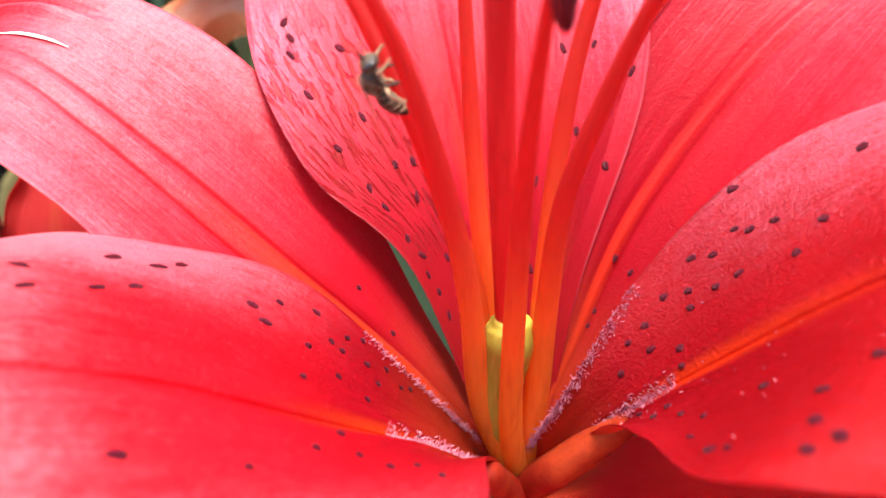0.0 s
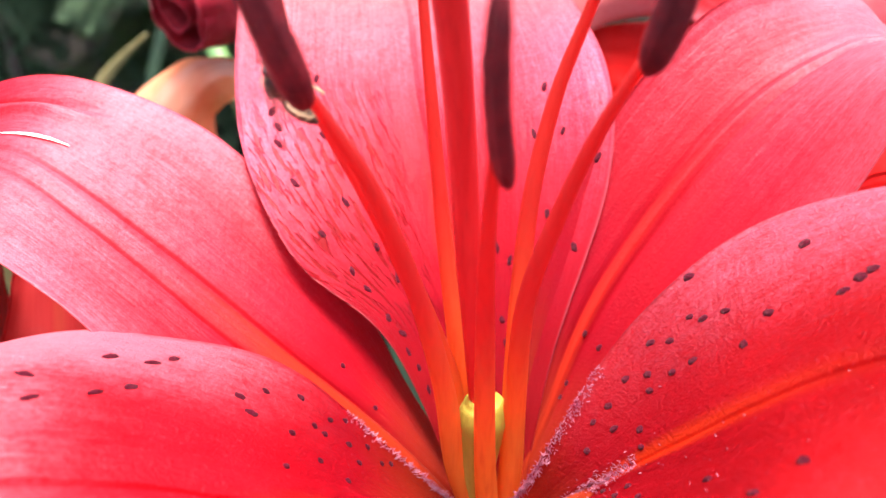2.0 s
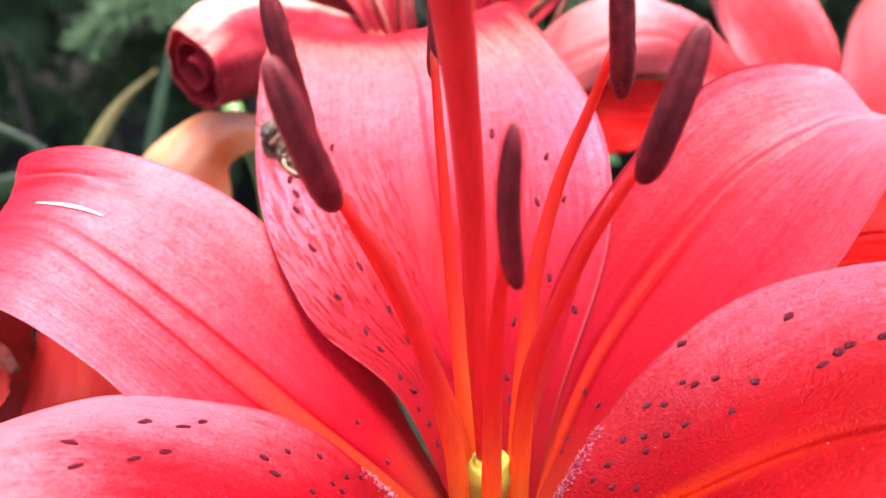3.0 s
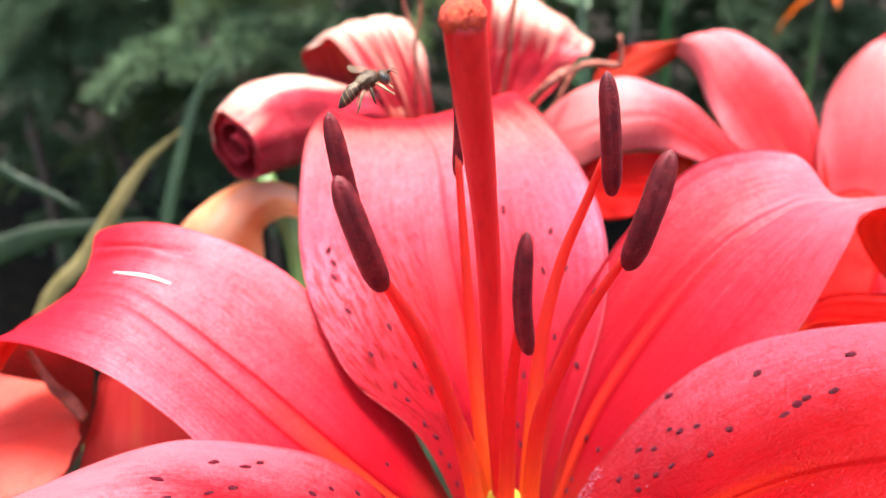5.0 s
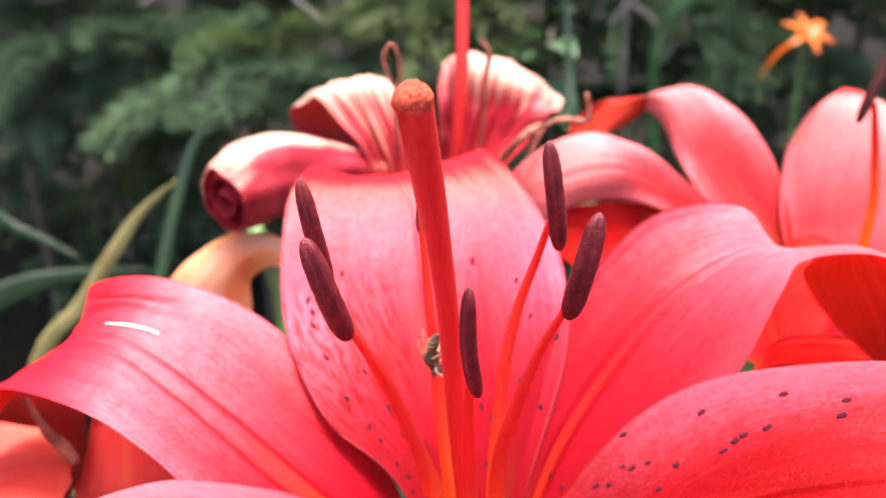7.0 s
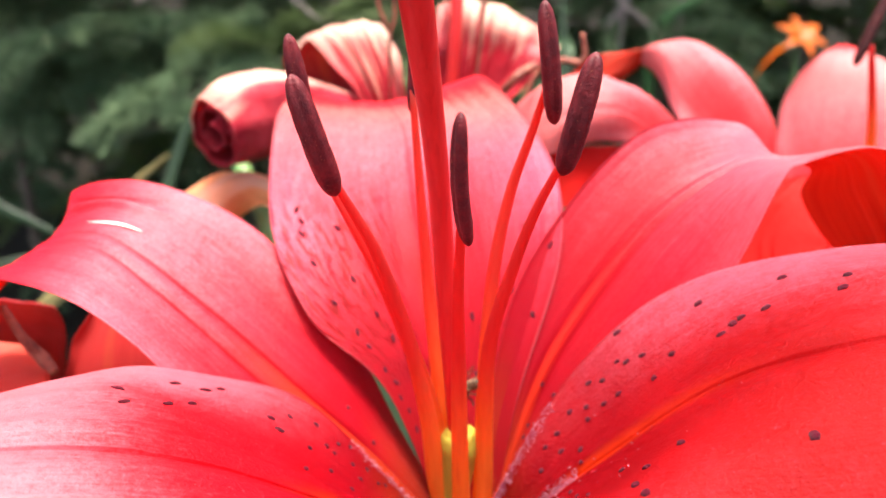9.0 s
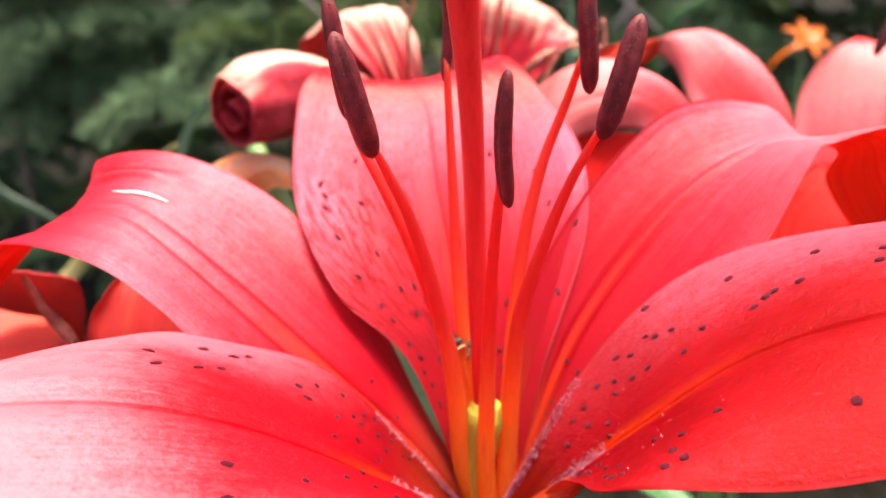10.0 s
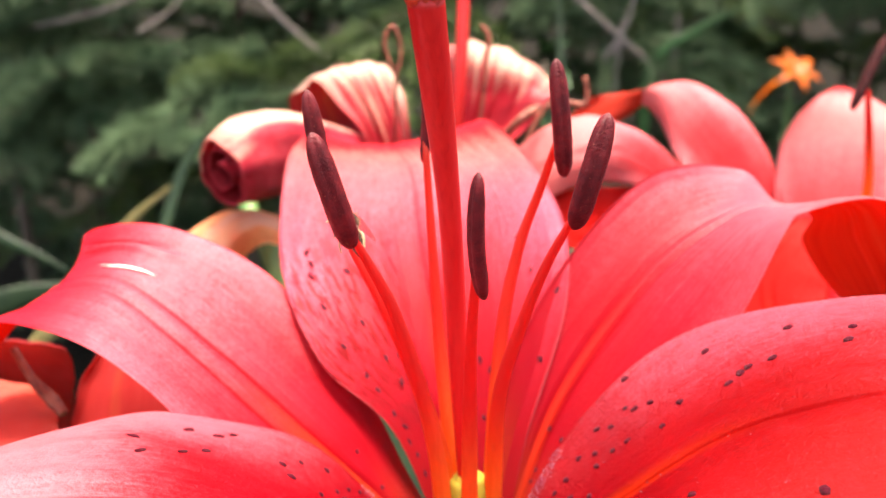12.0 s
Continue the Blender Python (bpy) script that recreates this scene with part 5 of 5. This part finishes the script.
for s in (-1, 1):
    part("eye", curl(blob((0.55 * s, 1.77, -0.2), (0.28, 0.3, 0.45), 5, lumps=0)), BEE_EYE, head)
    part("antenna", curl(tube(mm([(0.2 * s, 2.15, 0.1), (0.42 * s, 2.6, 0.35), (0.65 * s, 3.0, 0.0)]), [0.00007, 0.00006, 0.00006], 6, 10)), BEE_DARK, head)
abdomen = part("abdomen", curl(blob((0, -1.65, -0.1), (0.74, 1.45, 0.66), 7, 0.35, 0.02)), BEE_DARK, bee)
for i, y in enumerate((-0.75, -1.25, -1.75, -2.25)):
    w = 0.755 * math.sqrt(max(0.05, 1 - ((y + 1.65) / 1.47) ** 2))
    if y < -1.65:
        w *= 1 - 0.35 * ((y + 1.65) / 1.45) ** 2
    ring = [Vector((w * math.cos(g), y, -0.1 + 0.89 * w * math.sin(g))) * 0.001 for g in [k * math.pi / 10 for k in range(21)]]
    part("hair_band", curl(tube(ring, [0.000025, 0.000025], 6, 40, cap=False)), BEE_HAIR, abdomen, "thin pale hair band")
for s in (-1, 1):
    for k, (y, reach, back) in enumerate(((0.95, 1.3, 0.9), (0.35, 1.5, -0.2), (-0.2, 1.8, -1.3))):
        a = Vector((0.4 * s, y, -0.6))
        path = [a, a + Vector((0.55 * s * reach / 1.4, back * 0.3, -0.1)), a + Vector((0.75 * s * reach / 1.4, back * 0.75, -0.75)), a + Vector((0.6 * s * reach / 1.4, back * 1.15, -1.35))]
        part("leg", tube([p * 0.001 for p in path], [0.00013, 0.00015, 0.00012, 0.00006], 8, 14), BEE_HAIR if k != 1 else BEE_DARK, bee)


def wing_mesh(length, width):
    bm = bmesh.new()
    n = 14
    rows = []
    for z in (0.012, -0.012):
        left, right = [], []
        for i in range(n + 1):
            f = i / n
            w = width * math.sin(math.pi * min(1.0, f ** 0.6 * 0.93 + 0.07)) ** 0.7
            left.append(bm.verts.new(Vector((-0.35 * w, -length * f, z + 0.1 * f)) * 0.001))
            right.append(bm.verts.new(Vector((0.65 * w, -length * f, z)) * 0.001))
        rows.append((left, right))
    (a, b), (c, d) = rows
    for i in range(n):
        bm.faces.new((a[i], a[i + 1], b[i + 1], b[i]))
        bm.faces.new((c[i], d[i], d[i + 1], c[i + 1]))
        bm.faces.new((a[i], c[i], c[i + 1], a[i + 1]))
        bm.faces.new((b[i], b[i + 1], d[i + 1], d[i]))
    return bm


WINGS = [(s, part("wing", wing_mesh(3.6, 1.3), WING, bee, "clear brownish wing")) for s in (-1, 1)]


def heading(place, head_way, back_way):
    """A pose with y along the body to the head and z out of the back."""
    y = Vector(head_way).normalized()
    z = Vector(back_way)
    z = (z - y * z.dot(y)).normalized()
    m = Matrix((y.cross(z), y, z)).transposed().to_4x4()
    return Matrix.Translation(Vector(place) * 0.001 + lily.location) @ m


def motions():
    walk(bee, [(t, heading(p, h, b)) for t, p, h, b in (
        (0.00, (-11.8, -3.7, 41.7), (-0.35, -0.25, 0.9), (-0.9, -0.2, -0.2)),
        (0.50, (-11.9, -4.1, 43.3), (-0.35, -0.25, 0.9), (-0.9, -0.2, -0.2)),
        (1.00, (-13.9, -5.0, 47.5), (-0.35, -0.25, 0.9), (-0.9, -0.2, -0.2)),
        (1.50, (-14.5, -4.5, 49.4), (-0.35, -0.25, 0.9), (-0.9, 0.2, -0.2)),
        (2.00, (-15.8, -5.6, 52.5), (-0.35, -0.25, 0.9), (-0.9, 0.3, -0.2)),
        (2.50, (-17.1, -6.2, 54.5), (-0.35, -0.25, 0.9), (-0.9, 0.3, -0.2)),
        (3.00, (-17.8, -6.9, 56.5), (-0.35, -0.25, 0.9), (-0.9, 0.3, -0.2)),
        (3.50, (-18.3, -6.6, 58.5), (-0.35, -0.25, 0.9), (-0.9, 0.3, -0.2)),
        (3.90, (-32.3, -2.6, 74.5), (-0.8, 0.1, 0.5), (-0.3, 0.2, 0.9)),
        (4.40, (-40.3, -5.6, 82.5), (0.3, -0.3, 0.4), (0.1, 0.1, 0.95)),
        (4.80, (-23.9, 7.3, 74.7), (0.9, 0, 0.2), (-0.2, -0.2, 0.95)),
        (4.90, (-18.3, 5.9, 73.6), (0.95, 0.1, 0.1), (-0.1, -0.2, 0.95)),
        (5.00, (-15.3, 3.2, 69.9), (0.9, 0.1, 0.4), (-0.4, -0.1, 0.9)),
        (5.20, (-7.1, -2.3, 64.8), (-0.2, 0, 1), (-0.95, -0.3, -0.2)),
        (5.50, (-6.7, -2.0, 63.5), (-0.28, 0, 0.96), (-0.9, -0.35, -0.2)),
        (5.80, (-7.1, -1.9, 64.5), (-0.3, 0, 0.9), (-0.95, -0.2, -0.2)),
        (6.00, (-5.6, -1.6, 65.1), (-0.1, 0.2, 0.95), (-0.6, 0.75, 0)),
        (6.25, (-3.9, -0.5, 59.9), (0.5, 0.3, -0.6), (-0.2, 0.9, 0)),
        (6.50, (-5.2, 0.0, 53.8), (0.08, 0.1, -1), (-0.9, 0.3, 0)),
        (7.00, (-4.6, 1.1, 43.7), (0.1, 0.1, -1), (-0.9, 0.3, 0)),
        (7.20, (-2.6, 1.8, 38.2), (0.1, 0.1, -1), (-0.8, 0.5, 0)),
        (7.90, (-1.1, 3.3, 28.2), (0.1, 0.1, -1), (-0.5, 0.8, 0)),
        (8.60, (-2.1, 3.8, 21.2), (0.3, 0.1, -0.9), (-0.3, 0.9, 0.1)),
        (9.00, (1.0, 3.7, 20.2), (-0.5, 0.1, -0.6), (0, 0.9, 0.4)),
        (9.50, (-0.0, 3.9, 20.2), (-1, 0, 0.1), (0, 0.7, 0.7)),
        (10.00, (-1.6, 3.7, 22.9), (-0.8, 0, 0.6), (0.5, 0.5, 0.6)),
        (10.20, (-3.2, -1.4, 27.8), (-0.35, 0, 0.93), (0.9, 0.1, 0.3)),
        (10.50, (-3.6, -2.6, 32.0), (-0.25, 0, 0.96), (0.95, -0.2, 0.2)),
        (11.00, (-7.2, -3.9, 41.9), (-0.45, -0.1, 0.9), (0.85, -0.3, 0.4)),
        (11.20, (-9.2, -3.9, 45.2), (-0.4, -0.2, 0.9), (0.8, 0.2, 0.3)),
        (11.50, (-12.4, -4.2, 48.7), (-0.35, -0.25, 0.9), (0.3, 0.9, 0.3)),
        (12.00, (-13.6, -5.7, 53.8), (-0.35, -0.25, 0.9), (0.3, 0.9, 0.3)),
    )])
    folded, spread = 8, 62
    for s, wing in WINGS:
        rows = [(0.0, folded), (3.5, folded), (3.8, spread), (4.0, spread - 30), (4.2, spread), (4.4, spread - 30), (4.6, spread), (4.7, spread - 30), (4.8, spread), (4.9, spread - 30), (5.0, spread), (5.2, folded), (12.0, folded)]
        walk(wing, [(t, pose(0.35 * s * 0.001, 0.0006, 0.00068, -4, s * (14 if a == folded else 8), s * a)) for t, a in rows])


motions()
